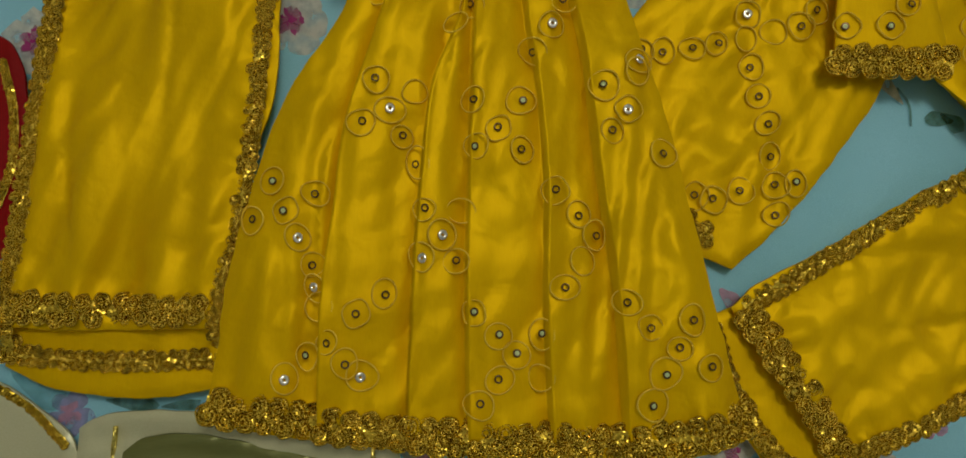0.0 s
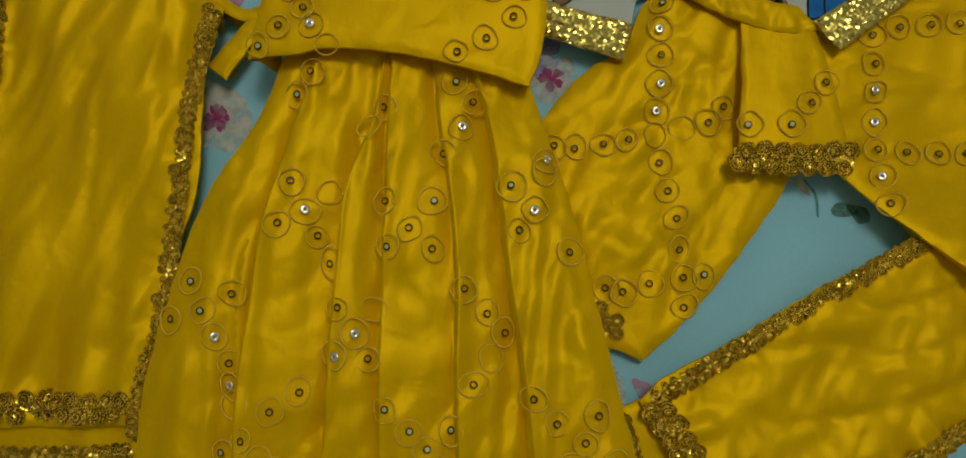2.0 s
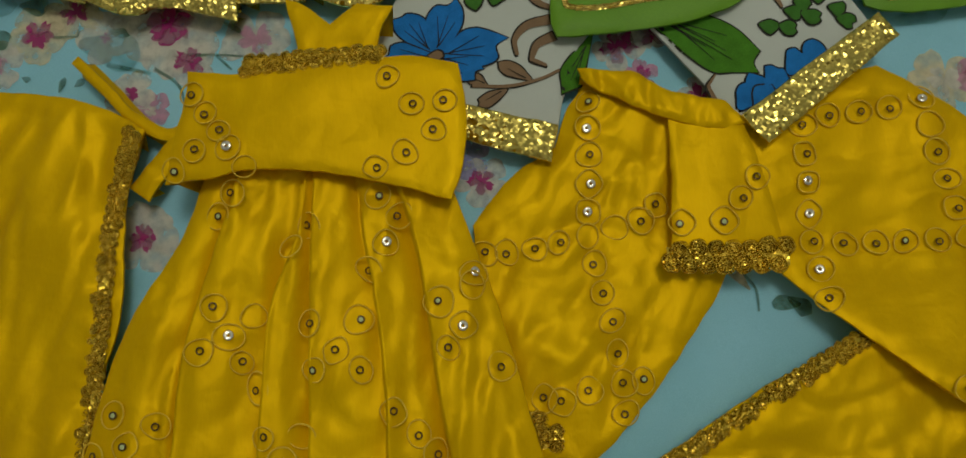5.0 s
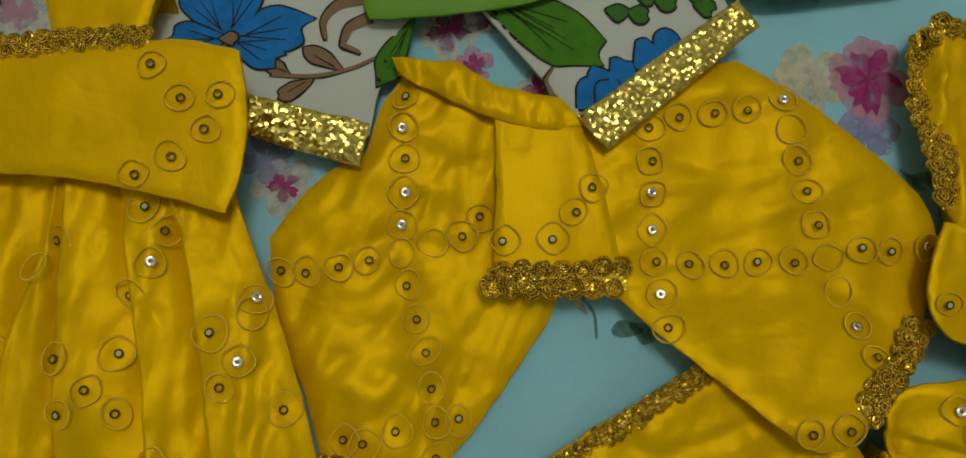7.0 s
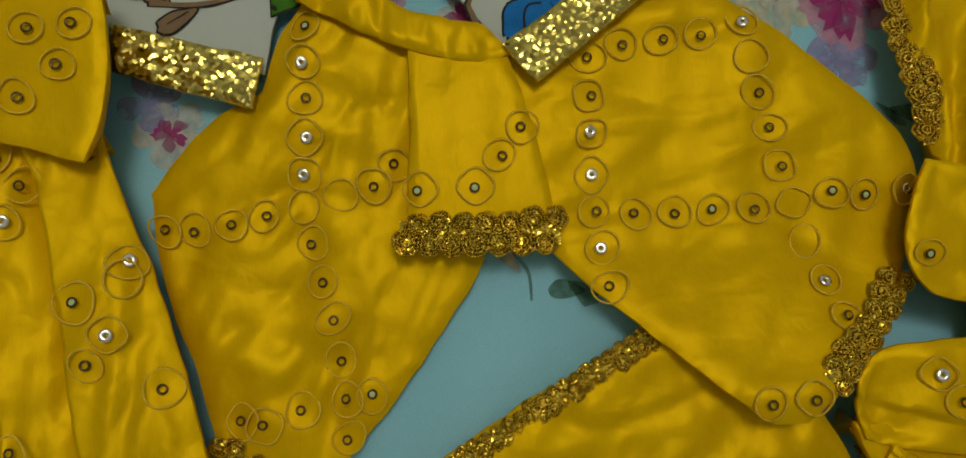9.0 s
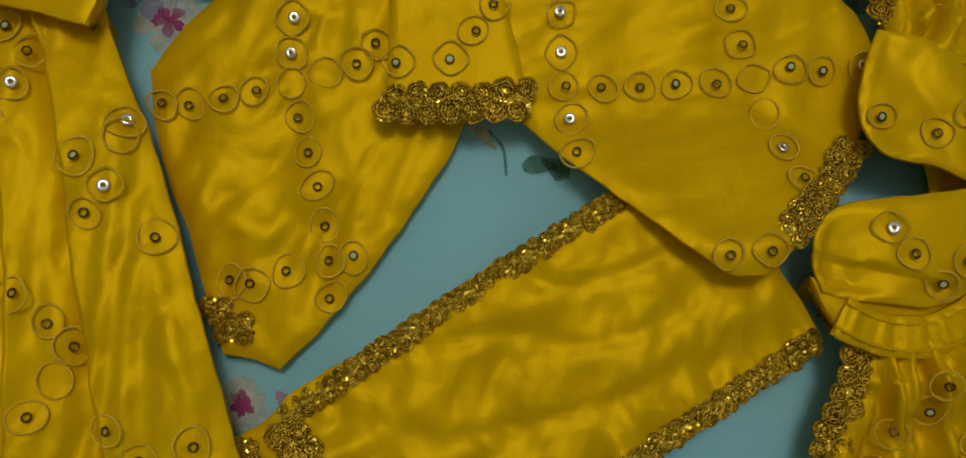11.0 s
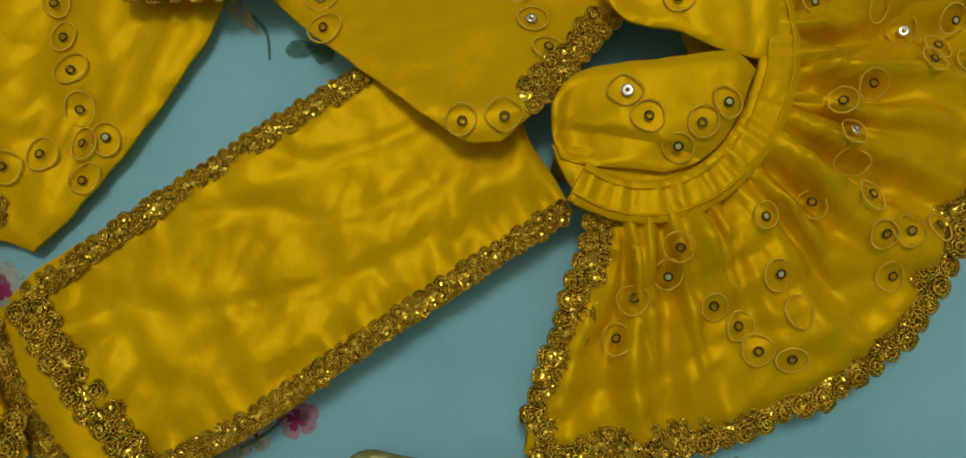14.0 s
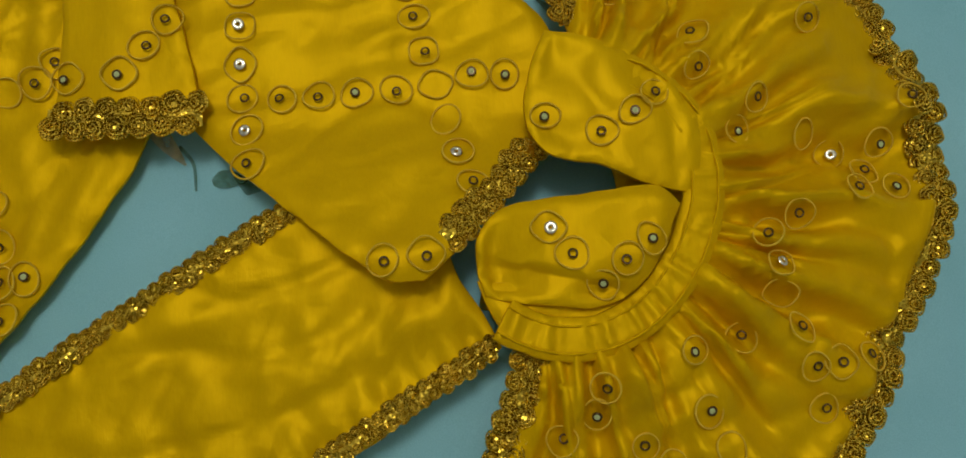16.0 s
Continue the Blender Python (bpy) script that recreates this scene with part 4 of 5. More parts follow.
sheet_flower((-0.081, 0.257), 0.0162, 6, PALE, MAGENTA, 0.55, 20)
sheet_flower((-0.114, 0.239), 0.0155, 5, PALE, MAGENTA, 0.35, 21)
sheet_flower((-0.130, 0.275), 0.0169, 5, PALE, PINK, 0.2, 22)
sheet_flower((-0.221, 0.287), 0.0135, 5, PALE, MAGENTA, 0.3, 23)
sheet_flower((-0.219, 0.255), 0.0118, 5, PALE, PINK, 0.3, 24)
sheet_flower((-0.042, 0.269), 0.0203, 5, PALE, PINK, 0.5, 25)
sheet_flower((-0.102, 0.228), 0.0122, 5, PINK, PALE, 0.3, 26)
patch("printed_leaf", petal_ring((-0.201, 0.275), (-0.186, 0.276), 0.0122, 27), LEAF, SHEET_OB, None, 0.00110)
patch("printed_leaf", petal_ring((-0.182, 0.297), (-0.164, 0.295), 0.0115, 28), LEAF, SHEET_OB, None, 0.00112)
patch("printed_leaf", petal_ring((-0.129, 0.279), (-0.117, 0.276), 0.0061, 29), LEAF, SHEET_OB, None, 0.00114)
patch("printed_stem", strip_ring([(-0.129, 0.258), (-0.103, 0.251)], 0.0030, 0.0018), LEAF, SHEET_OB, None, 0.0010)
patch("printed_stem", strip_ring([(-0.101, 0.254), (-0.086, 0.242), (-0.082, 0.227)], 0.0020, 0.0012), LEAF, SHEET_OB, None, 0.0010)
patch("printed_stem", strip_ring([(-0.083, 0.261), (-0.060, 0.260), (-0.049, 0.259)], 0.0020, 0.0012), LEAF, SHEET_OB, None, 0.0010)
patch("printed_stem", strip_ring([(-0.065, 0.260), (-0.056, 0.251)], 0.0020, 0.0012), LEAF, SHEET_OB, None, 0.0010)
patch("printed_leaf", petal_ring((-0.178, 0.252), (-0.173, 0.250), 0.0041, 30), LEAF, SHEET_OB, None, 0.00116)
patch("printed_leaf", petal_ring((-0.156, 0.242), (-0.153, 0.251), 0.0041, 31), LEAF, SHEET_OB, None, 0.00118)
patch("printed_leaf", petal_ring((-0.147, 0.245), (-0.142, 0.249), 0.0047, 32), LEAF, SHEET_OB, None, 0.00120)
patch("printed_stem", strip_ring([(-0.161, 0.276), (-0.147, 0.276), (-0.146, 0.283)], 0.0020, 0.0012), LEAF, SHEET_OB, None, 0.0010)
patch("printed_leaf", petal_ring((-0.062, 0.281), (-0.051, 0.274), 0.0034, 33), LEAF, SHEET_OB, None, 0.00122)
patch("printed_leaf", petal_ring((-0.230, 0.278), (-0.206, 0.247), 0.0304, 34), TEAL, SHEET_OB, None, 0.00124)
patch("printed_leaf", petal_ring((-0.224, 0.300), (-0.184, 0.299), 0.0203, 35), TEAL, SHEET_OB, None, 0.00126)
patch("printed_leaf", petal_ring((-0.146, 0.272), (-0.110, 0.263), 0.0236, 36), TEAL, SHEET_OB, None, 0.00110)
sheet_flower((-0.105, 0.155), 0.0203, 6, PALE, MAGENTA, 0.4, 37)
sheet_flower((-0.244, 0.142), 0.0199, 6, PALE, MAGENTA, 0.45, 38)
patch("printed_leaf", petal_ring((-0.194, -0.051), (-0.165, -0.054), 0.0083, 39), LEAF, SHEET_OB, None, 0.00116)
patch("printed_leaf", petal_ring((-0.165, -0.054), (-0.143, -0.052), 0.0058, 40), LEAF, SHEET_OB, None, 0.00118)
sheet_flower((-0.213, -0.058), 0.0128, 5, LILAC, PINK, 0.5, 41)
patch("printed_leaf", petal_ring((-0.244, -0.036), (-0.214, -0.051), 0.0192, 42), TEAL, SHEET_OB, None, 0.00122)
sheet_flower((-0.027, -0.076), 0.0135, 5, PALE, PINK, 0.5, 43)
patch("printed_leaf", petal_ring((-0.040, -0.071), (-0.017, -0.075), 0.0064, 44), LEAF, SHEET_OB, None, 0.00126)
sheet_flower((0.133, -0.074), 0.0128, 5, PALE, MAGENTA, 0.4, 45)
sheet_flower((0.099, -0.074), 0.0071, 5, PINK, MAGENTA, 0.8, 46)
patch("printed_stem", strip_ring([(0.104, -0.074), (0.125, -0.075)], 0.0016, 0.0010), LEAF, SHEET_OB, None, 0.0010)
sheet_flower((0.133, -0.083), 0.0192, 6, PALE, PINK, 0.4, 47)
sheet_flower((0.079, -0.076), 0.0137, 5, PALE, BUFF, 0.0, 48)
sheet_flower((0.113, 0.007), 0.0126, 6, PALE, MAGENTA, 0.45, 49)
sheet_flower((0.238, -0.058), 0.0093, 5, PINK, MAGENTA, 0.55, 50)
patch("printed_stem", strip_ring([(0.213, -0.068), (0.227, -0.061), (0.233, -0.056)], 0.0019, 0.0012), LEAF, SHEET_OB, None, 0.0010)
sheet_flower((0.219, -0.060), 0.0093, 5, PALE, MAGENTA, 0.4, 51)
sheet_flower((0.206, -0.074), 0.0137, 5, PALE, BUFF, 0.3, 52)
sheet_flower((0.410, -0.095), 0.0093, 6, PINK, MAGENTA, 0.45, 53)
patch("printed_leaf", petal_ring((0.400, -0.104), (0.401, -0.091), 0.0055, 54), LEAF, SHEET_OB, None, 0.00110)
patch("printed_leaf", petal_ring((0.419, -0.090), (0.424, -0.088), 0.0033, 55), LEAF, SHEET_OB, None, 0.00112)
patch("printed_leaf", petal_ring((0.415, -0.102), (0.425, -0.099), 0.0033, 56), LEAF, SHEET_OB, None, 0.00114)
patch("printed_stem", strip_ring([(0.388, -0.105), (0.398, -0.103), (0.403, -0.105)], 0.0016, 0.0010), LEAF, SHEET_OB, None, 0.0010)
patch("printed_leaf", petal_ring((0.376, -0.084), (0.395, -0.093), 0.0104, 57), LEAF, SHEET_OB, None, 0.00116)
patch("printed_leaf", petal_ring((0.229, 0.112), (0.213, 0.133), 0.0078, 58), BUFF, SHEET_OB, None, 0.00118)
patch("printed_leaf", petal_ring((0.128, 0.011), (0.138, 0.001), 0.0096, 59), PINK, SHEET_OB, None, 0.00120)


# the blue flowers, leaves and scrolls of the flowered blouse
OUTLINE = ink("outline", (0.03, 0.03, 0.025), 0.1)
BLUE = ink("blue", (0.015, 0.17, 0.50), 0.6, 110)
GREENLEAF = ink("leaf", (0.06, 0.20, 0.015), 0.6, 110)
BERRY = ink("berry", (0.05, 0.17, 0.025), 0.4, 200)
BROWN = ink("brown", (0.24, 0.16, 0.09), 0.25)
PRINT_ON = [FLORAL_A, FLORAL_B]


def outlined(name, ring, mat, over=0.0):
    ring = np.array(ring)
    c = ring.mean(0)
    d = ring - c
    big = c + d * (1 + 0.0011 / np.maximum(np.linalg.norm(d, axis=1), 0.003))[:, None]
    patch(name + "_outline", big, OUTLINE, FLORAL, PRINT_ON, 0.0005 + over)
    patch(name, ring, mat, FLORAL, PRINT_ON, 0.0008 + over)


def vein(a, b, over=0.0):
    patch("printed_vein", strip_ring([a, b], 0.0007, 0.0003), OUTLINE, FLORAL, PRINT_ON, 0.0012 + over)


outlined("printed_petal", petal_ring((0.061, 0.249), (0.044, 0.276), 0.0176, 60, 0.12), BLUE, 0.0)
vein((0.058, 0.254), (0.045, 0.265), 0.0)
vein((0.058, 0.254), (0.053, 0.270), 0.0)
vein((0.059, 0.253), (0.048, 0.269), 0.0)
outlined("printed_petal", petal_ring((0.061, 0.249), (0.072, 0.281), 0.0209, 61, 0.12), BLUE, 0.00012)
vein((0.064, 0.255), (0.064, 0.273), 0.00012)
vein((0.064, 0.255), (0.074, 0.269), 0.00012)
vein((0.063, 0.254), (0.070, 0.273), 0.00012)
outlined("printed_petal", petal_ring((0.061, 0.249), (0.099, 0.256), 0.0223, 62, 0.12), BLUE, 0.00024)
vein((0.069, 0.250), (0.087, 0.260), 0.00024)
vein((0.069, 0.250), (0.089, 0.248), 0.00024)
vein((0.067, 0.250), (0.090, 0.254), 0.00024)
outlined("printed_petal", petal_ring((0.061, 0.249), (0.086, 0.240), 0.0176, 63, 0.12), BLUE, 0.00036)
vein((0.066, 0.247), (0.080, 0.248), 0.00036)
vein((0.066, 0.247), (0.077, 0.238), 0.00036)
vein((0.065, 0.248), (0.080, 0.243), 0.00036)
outlined("printed_petal", petal_ring((0.061, 0.249), (0.034, 0.250), 0.0155, 64, 0.12), BLUE, 0.00048)
vein((0.056, 0.249), (0.042, 0.245), 0.00048)
vein((0.056, 0.249), (0.042, 0.254), 0.00048)
vein((0.057, 0.249), (0.041, 0.249), 0.00048)
outlined("printed_flower_eye", petal_ring((0.058, 0.249), (0.066, 0.249), 0.0061, 65, 0.12), BROWN, 0.001)
outlined("printed_leaf", petal_ring((0.181, 0.271), (0.238, 0.235), 0.0277, 66, 0.12), GREENLEAF, 0.0)
vein((0.193, 0.264), (0.225, 0.253), 0.0)
vein((0.193, 0.264), (0.217, 0.239), 0.0)
vein((0.190, 0.266), (0.224, 0.244), 0.0)
vein((0.186, 0.266), (0.213, 0.247))
vein((0.188, 0.267), (0.218, 0.250))
vein((0.191, 0.263), (0.227, 0.239))
outlined("printed_leaf", petal_ring((0.150, 0.258), (0.132, 0.223), 0.0122, 67, 0.12), GREENLEAF, 0.0)
vein((0.146, 0.251), (0.140, 0.232), 0.0)
vein((0.146, 0.251), (0.135, 0.235), 0.0)
vein((0.147, 0.252), (0.137, 0.232), 0.0)
outlined("printed_berry", petal_ring((0.066, 0.300), (0.075, 0.297), 0.0088, 68, 0.12), BERRY, 0.0)
outlined("printed_berry", petal_ring((0.073, 0.303), (0.083, 0.300), 0.0088, 69, 0.12), BERRY, 0.0001)
outlined("printed_berry", petal_ring((0.079, 0.289), (0.088, 0.286), 0.0088, 70, 0.12), BERRY, 0.0002)
outlined("printed_berry", petal_ring((0.087, 0.292), (0.096, 0.289), 0.0088, 71, 0.12), BERRY, 0.0003)
outlined("printed_berry", petal_ring((0.094, 0.301), (0.103, 0.297), 0.0088, 72, 0.12), BERRY, 0.0)
outlined("printed_berry", petal_ring((0.096, 0.307), (0.106, 0.304), 0.0088, 73, 0.12), BERRY, 0.0001)
outlined("printed_berry", petal_ring((0.092, 0.285), (0.101, 0.281), 0.0088, 74, 0.12), BERRY, 0.0002)
outlined("printed_berry", petal_ring((0.080, 0.282), (0.089, 0.279), 0.0088, 75, 0.12), BERRY, 0.0003)
outlined("printed_berry", petal_ring((0.273, 0.277), (0.282, 0.274), 0.0088, 76, 0.12), BERRY, 0.0)
outlined("printed_berry", petal_ring((0.265, 0.272), (0.274, 0.269), 0.0088, 77, 0.12), BERRY, 0.0001)
outlined("printed_berry", petal_ring((0.259, 0.267), (0.268, 0.264), 0.0088, 78, 0.12), BERRY, 0.0002)
outlined("printed_berry", petal_ring((0.268, 0.265), (0.278, 0.261), 0.0088, 79, 0.12), BERRY, 0.0003)
outlined("printed_berry", petal_ring((0.288, 0.261), (0.297, 0.258), 0.0088, 80, 0.12), BERRY, 0.0)
outlined("printed_berry", petal_ring((0.284, 0.268), (0.293, 0.265), 0.0088, 81, 0.12), BERRY, 0.0001)
outlined("printed_berry", petal_ring((0.244, 0.259), (0.254, 0.256), 0.0088, 82, 0.12), BERRY, 0.0002)
outlined("printed_berry", petal_ring((0.255, 0.258), (0.264, 0.255), 0.0088, 83, 0.12), BERRY, 0.0003)
outlined("printed_scroll", strip_ring([(0.127, 0.268), (0.114, 0.265), (0.107, 0.257), (0.108, 0.248)], 0.0061, 0.0020), BROWN)
outlined("printed_scroll", strip_ring([(0.129, 0.258), (0.119, 0.253), (0.116, 0.245), (0.124, 0.241)], 0.0061, 0.0017), BROWN)
outlined("printed_scroll", strip_ring([(0.118, 0.308), (0.115, 0.292), (0.120, 0.280), (0.129, 0.275)], 0.0068, 0.0027), BROWN)
outlined("printed_scroll", strip_ring([(0.082, 0.231), (0.102, 0.230), (0.122, 0.234), (0.131, 0.238)], 0.0020, 0.0017), BROWN)
outlined("printed_bud", petal_ring((0.115, 0.233), (0.098, 0.243), 0.0081, 84, 0.12), BROWN, 0.0)
vein((0.112, 0.234), (0.102, 0.240), 0.0)
outlined("printed_bud", petal_ring((0.101, 0.228), (0.085, 0.220), 0.0074, 85, 0.12), BROWN, 0.0)
vein((0.098, 0.227), (0.089, 0.222), 0.0)
outlined("printed_bud", petal_ring((0.090, 0.231), (0.080, 0.237), 0.0068, 86, 0.12), BROWN, 0.0)
vein((0.089, 0.232), (0.083, 0.235), 0.0)
outlined("printed_scroll", strip_ring([(0.246, 0.290), (0.258, 0.301), (0.264, 0.312)], 0.0027, 0.0034), BROWN)
outlined("printed_scroll", strip_ring([(0.258, 0.269), (0.252, 0.282), (0.259, 0.293), (0.267, 0.304)], 0.0017, 0.0068), BROWN)
outlined("printed_scroll", strip_ring([(0.216, 0.216), (0.213, 0.225), (0.217, 0.231)], 0.0027, 0.0010), BROWN)
outlined("printed_petal", petal_ring((0.228, 0.210), (0.238, 0.223), 0.0149, 87, 0.12), BLUE, 0.0)
outlined("printed_petal", petal_ring((0.234, 0.216), (0.244, 0.229), 0.0149, 88, 0.12), BLUE, 0.0001)
outlined("printed_petal", petal_ring((0.244, 0.220), (0.254, 0.233), 0.0149, 89, 0.12), BLUE, 0.0002)
outlined("printed_petal", petal_ring((0.257, 0.229), (0.267, 0.241), 0.0149, 90, 0.12), BLUE, 0.0003)
outlined("printed_petal", petal_ring((0.267, 0.233), (0.277, 0.246), 0.0149, 91, 0.12), BLUE, 0.0004)
outlined("printed_petal", petal_ring((0.237, 0.208), (0.247, 0.221), 0.0149, 92, 0.12), BLUE, 0.0005)


# ---- ring embroidery and sequins ----
RINGS = {
    "sleeve_left": [(0.145, 0.218), (0.144, 0.203), (0.144, 0.188), (0.143, 0.172), (0.142, 0.157), (0.141, 0.144), (0.144, 0.129), (0.147, 0.113), (0.151, 0.098), (0.153, 0.081), (0.085, 0.137), (0.097, 0.137), (0.112, 0.138), (0.125, 0.141), (0.156, 0.148), (0.170, 0.151), (0.179, 0.159), (0.113, 0.059), (0.122, 0.057), (0.137, 0.062), (0.155, 0.065), (0.165, 0.066), (0.155, 0.050)],
    "sleeve_right": [(0.261, 0.199), (0.275, 0.204), (0.292, 0.205), (0.309, 0.207), (0.327, 0.212), (0.329, 0.196), (0.331, 0.181), (0.335, 0.166), (0.338, 0.150), (0.259, 0.135), (0.276, 0.133), (0.292, 0.133), (0.308, 0.133), (0.325, 0.133), (0.342, 0.134), (0.358, 0.137), (0.372, 0.136), (0.390, 0.137), (0.260, 0.183), (0.260, 0.167), (0.259, 0.150), (0.261, 0.120), (0.262, 0.104), (0.345, 0.118), (0.349, 0.102), (0.354, 0.087), (0.316, 0.057), (0.333, 0.058)],
    "front_panel": [(0.189, 0.147), (0.211, 0.147), (0.221, 0.159), (0.231, 0.170)],
    "skirt_low": [(-0.094, -0.036), (-0.083, -0.025), (-0.064, -0.028), (-0.056, -0.034), (-0.073, -0.018), (-0.078, -0.001), (-0.059, -0.004), (-0.046, 0.006), (-0.080, 0.008), (-0.002, -0.003), (0.010, -0.014), (0.031, -0.013), (0.019, -0.023), (0.011, -0.035), (0.031, -0.034), (0.001, -0.047), (0.084, -0.009), (0.104, -0.005), (0.098, -0.019), (0.091, -0.031), (0.113, -0.028), (0.085, -0.046), (0.072, 0.003), (0.051, 0.023), (0.042, 0.010)],
    "skirt_high": [(-0.052, 0.112), (-0.045, 0.097), (-0.059, 0.090), (-0.039, 0.084), (-0.031, 0.071), (-0.033, 0.107), (-0.004, 0.102), (0.009, 0.088), (-0.002, 0.079), (0.021, 0.078), (0.020, 0.103), (0.061, 0.110), (0.073, 0.098), (0.065, 0.087), (0.078, 0.118), (0.091, 0.077), (-0.103, 0.061), (-0.081, 0.055), (-0.095, 0.046), (-0.112, 0.041), (-0.089, 0.033), (-0.082, 0.020), (-0.027, 0.047), (-0.009, 0.047), (-0.018, 0.035), (-0.028, 0.024), (-0.011, 0.022), (0.037, 0.057), (0.049, 0.046), (0.057, 0.036), (-0.052, 0.159), (-0.043, 0.170), (-0.013, 0.141), (-0.005, 0.152), (0.031, 0.166), (0.042, 0.155), (0.035, 0.141), (0.026, 0.128), (0.079, 0.124)],
    "waistband": [(-0.061, 0.220), (-0.054, 0.210), (-0.047, 0.200), (-0.059, 0.190), (-0.042, 0.191), (-0.034, 0.181), (-0.069, 0.180), (0.039, 0.225), (0.051, 0.210), (0.062, 0.196), (0.047, 0.185), (0.032, 0.178), (0.068, 0.211)],
    "upper_flap": [(0.385, 0.11), (0.407, 0.102), (0.421, 0.109), (0.43, 0.116)],
    "lower_flap": [(0.381, 0.064), (0.389, 0.053), (0.4, 0.04), (0.41, 0.049), (0.42, 0.056)],
    "ruffle": [(0.419, 0.165), (0.454, 0.146), (0.452, 0.129), (0.504, 0.148), (0.465, 0.1), (0.495, 0.097), (0.51, 0.09), (0.53, 0.092), (0.521, 0.08), (0.513, 0.072), (0.532, 0.072), (0.484, 0.062), (0.468, 0.055), (0.473, 0.043), (0.473, 0.031), (0.434, 0.012), (0.454, 0.015), (0.493, 0.002), (0.509, 0.003), (0.482, 0.001), (0.486, -0.016), (0.474, 0.112), (0.542, 0.109), (0.549, 0.125), (0.396, 0.001), (0.393, -0.009), (0.379, -0.018), (0.478, 0.017), (0.427, -0.041), (0.44, -0.046), (0.411, -0.023), (0.437, -0.012), (0.444, -0.027), (0.372, -0.033), (0.421, -0.031)],
}


def two_tone(name, v, f, mats, slots):
    me = raw_mesh(name, v, f)
    for m in mats:
        me.materials.append(m)
    me.polygons.foreach_set("material_index", slots)
    return me


def sequin_mesh(bead):
    """A cupped ring, its dim reflection put into the dark colour; some hold a pale bead in the hole."""
    v, f, s = [], [], []
    prof = [(0.0021, 0.0), (0.0020, 0.0005), (0.0016, 0.0007), (0.0012, 0.0003)]
    if bead:
        prof += [(0.0011, 0.00045), (0.0006, 0.0005), (0.0001, 0.0005)]
    n = 16
    for r, z in prof:
        v += [(r * math.cos(2 * math.pi * i / n), r * math.sin(2 * math.pi * i / n), z) for i in range(n)]
    for k in range(len(prof) - 1):
        for i in range(n):
            f.append((k * n + i, k * n + (i + 1) % n, (k + 1) * n + (i + 1) % n, (k + 1) * n + i))
            s.append(0 if k < 3 else 1)
    return two_tone("sequin", v, f, (SEQUIN_RIM, bead or SEQUIN_RIM), s)


# rim coloured dark for the dim room that a mirror sequin reflects
SEQUIN_RIM = material("sequin_shaded_rim", (0.09, 0.05, 0.010), 0.28, 0.4, spread=0.1, bump=0.01)
PALE_BEAD = material("sequin_pale_bead", (0.50, 0.60, 0.30), 0.5, 0.0, spec=0.2, spread=0.1, bump=0.01)
# bright copy of the same sequin, for those that flash the lamp back
SHINY = material("sequin_flash", (0.9, 0.88, 0.78), 0.18, 1.0, spread=0.05, bump=0.01)


def flat_sequin_mesh():
    n = 16
    v = [(r * math.cos(2 * math.pi * i / n), r * math.sin(2 * math.pi * i / n), z) for r, z in ((0.0026, 0.0002), (0.0024, 0.0006), (0.0008, 0.0006), (0.0006, 0.0002)) for i in range(n)]
    f = [(k * n + i, k * n + (i + 1) % n, (k + 1) * n + (i + 1) % n, (k + 1) * n + i) for k in range(3) for i in range(n)]
    me = raw_mesh("flat_sequin", v, f)
    me.materials.append(SHINY)
    return me


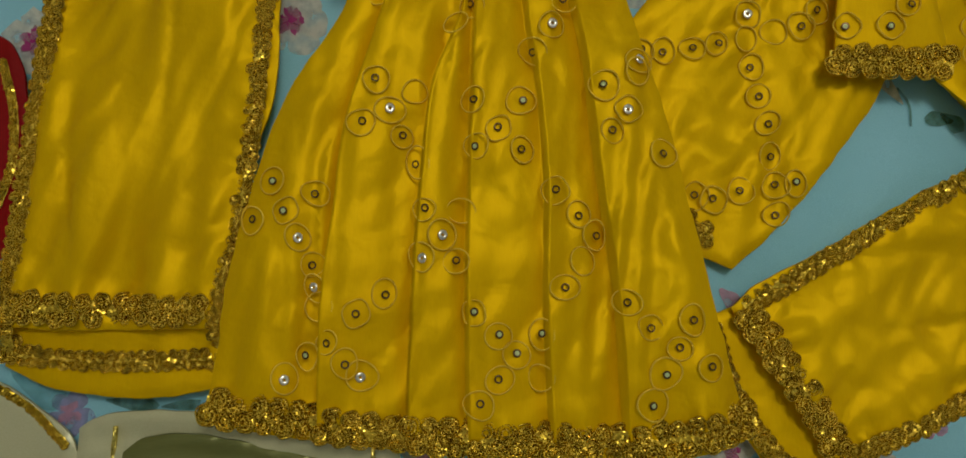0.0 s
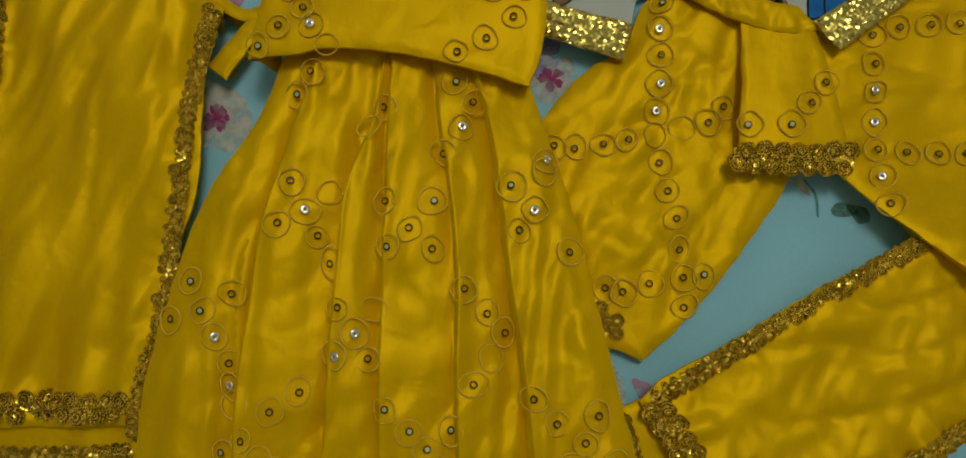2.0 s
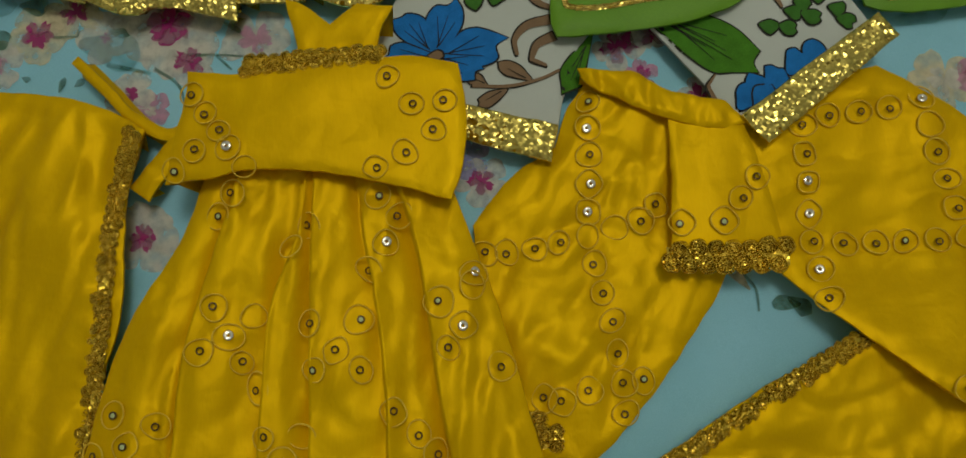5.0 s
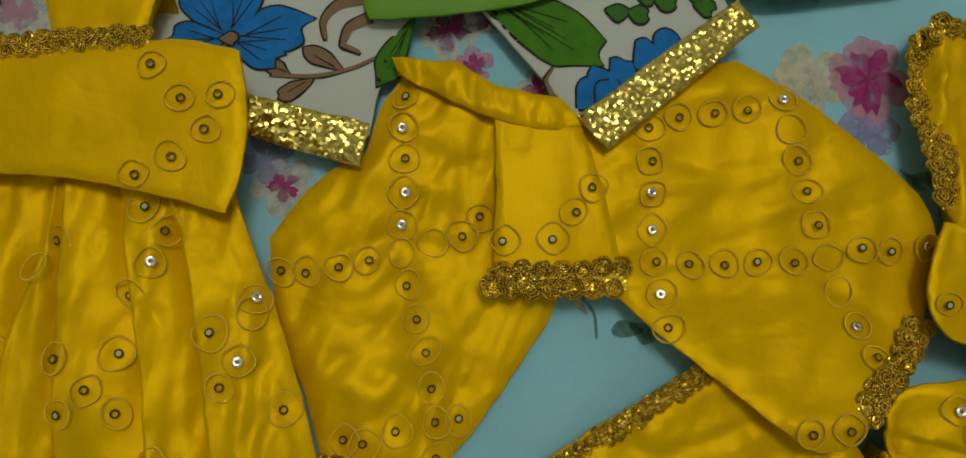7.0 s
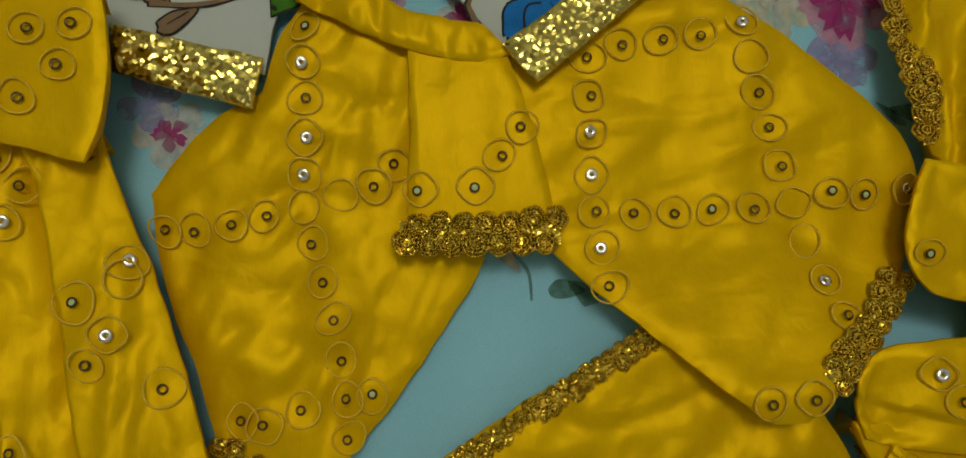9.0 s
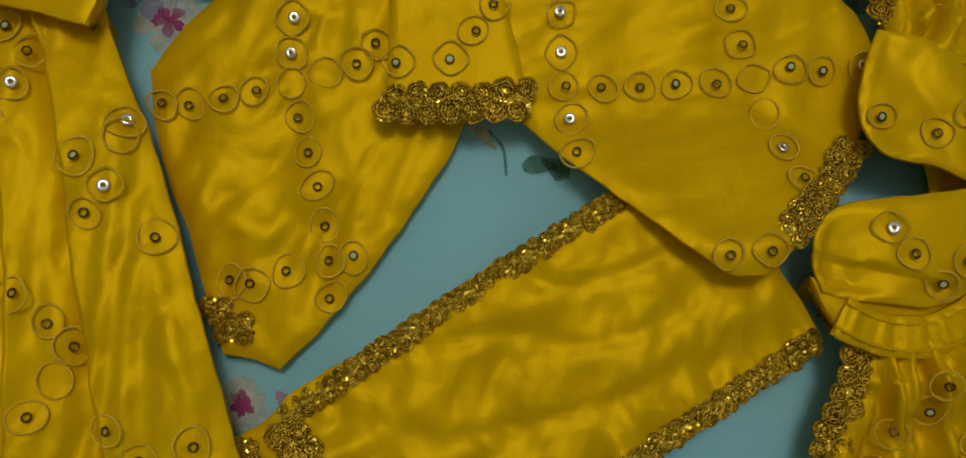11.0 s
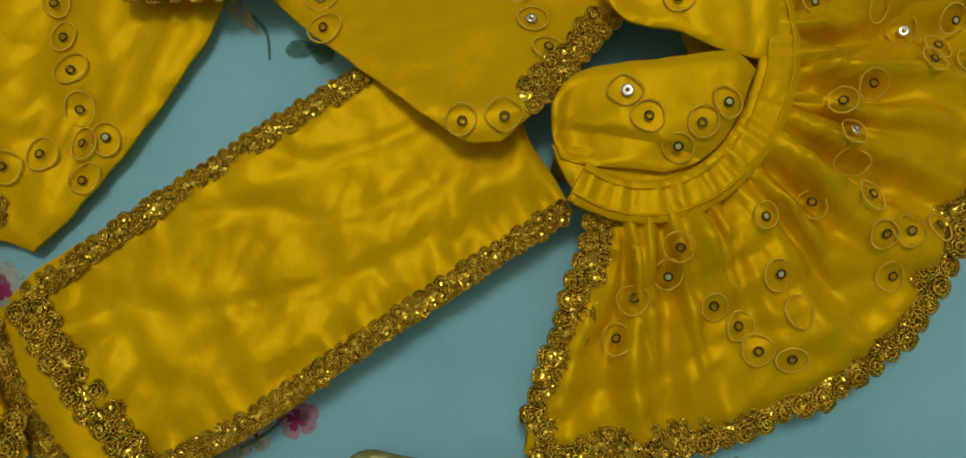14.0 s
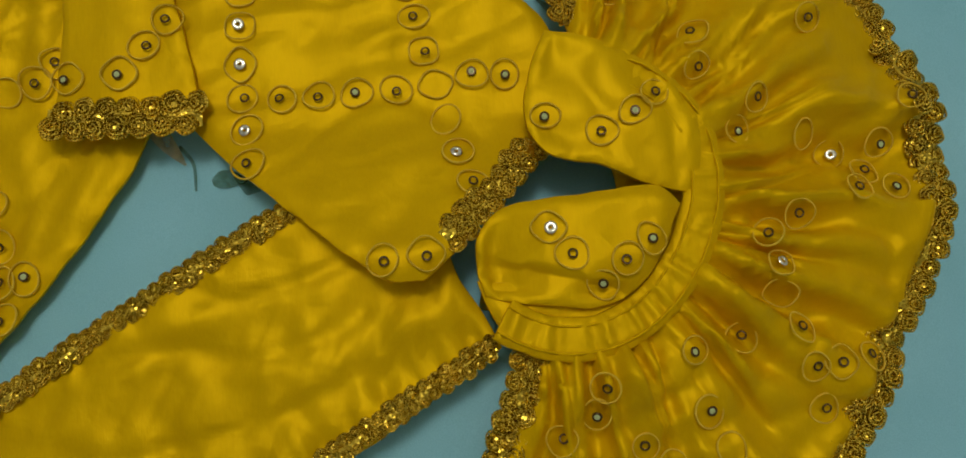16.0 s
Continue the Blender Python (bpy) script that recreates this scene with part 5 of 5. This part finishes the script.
def embroidery():
    rnd = random.Random(5)
    shapes = []
    for k in range(5):
        v, f = rope_ring(0.0075 * rnd.uniform(0.94, 1.04), 0.0070 * rnd.uniform(0.94, 1.04), 0.00036, 0.00032, 20, 0.045, 2 + k % 3, 0.0)
        me = raw_mesh("ring", v, f)
        me.materials.append(THREAD)
        shapes.append(me)
    disc, pale, flat = sequin_mesh(None), sequin_mesh(PALE_BEAD), flat_sequin_mesh()
    cape_parts = {o.name.split(".")[0]: o for o in CAPE.children}
    on = {"sleeve_left": SLEEVE_L, "sleeve_right": SLEEVE_R, "front_panel": FRONT, "skirt_low": SKIRT, "skirt_high": SKIRT, "waistband": WAIST, "upper_flap": cape_parts["upper_flap"], "lower_flap": cape_parts["lower_flap"], "ruffle": FAN}
    for key, places in RINGS.items():
        base = on[key]
        for n, (x, y) in enumerate(places):
            e = 0.0055
            zc, zl, zr, zd, zu = height([base], [(x, y), (x - e, y), (x + e, y), (x, y - e), (x, y + e)])
            lim = lambda s: max(-0.45, min(0.45, s))
            sx, sy = lim((zr - zl) / (2 * e)), lim((zu - zd) / (2 * e))
            z = max(zc, (zl + zr + zd + zu) / 4, *(0.7 * h + 0.3 * zc for h in (zl - (-sx * e), zr - sx * e, zd - (-sy * e), zu - sy * e))) + 0.0011
            tilt = Vector((-sx, -sy, 1)).to_track_quat("Z", "Y").to_matrix().to_4x4()
            m = Matrix.Translation((x, y, z)) @ tilt @ pose(0, 0, 0, 0, 0, rnd.uniform(0, 360))
            small = 0.84 if key in ("upper_flap", "lower_flap", "waistband", "ruffle") else 0.92
            if key.startswith("skirt"):
                small = rnd.uniform(0.84, 1.02)
            m2 = m @ Matrix.Diagonal((small * rnd.uniform(0.93, 1.07), small * rnd.uniform(0.88, 1.07), 1, 1))
            ob = new("embroidered_ring", shapes[rnd.randrange(5)])
            ob.matrix_basis, ob.parent = m2, base
            if n % 9 != 5:
                shiny = rnd.random() < 0.16
                ob = new("sequin", flat if shiny else pale if rnd.random() < 0.25 else disc)
                lean = 4 if shiny else 9
                ob.matrix_basis = m @ pose(rnd.uniform(-0.001, 0.001), rnd.uniform(-0.001, 0.001), 0.0004, rnd.uniform(-lean, lean), rnd.uniform(-lean, lean), 0)
                ob.parent = base


embroidery()
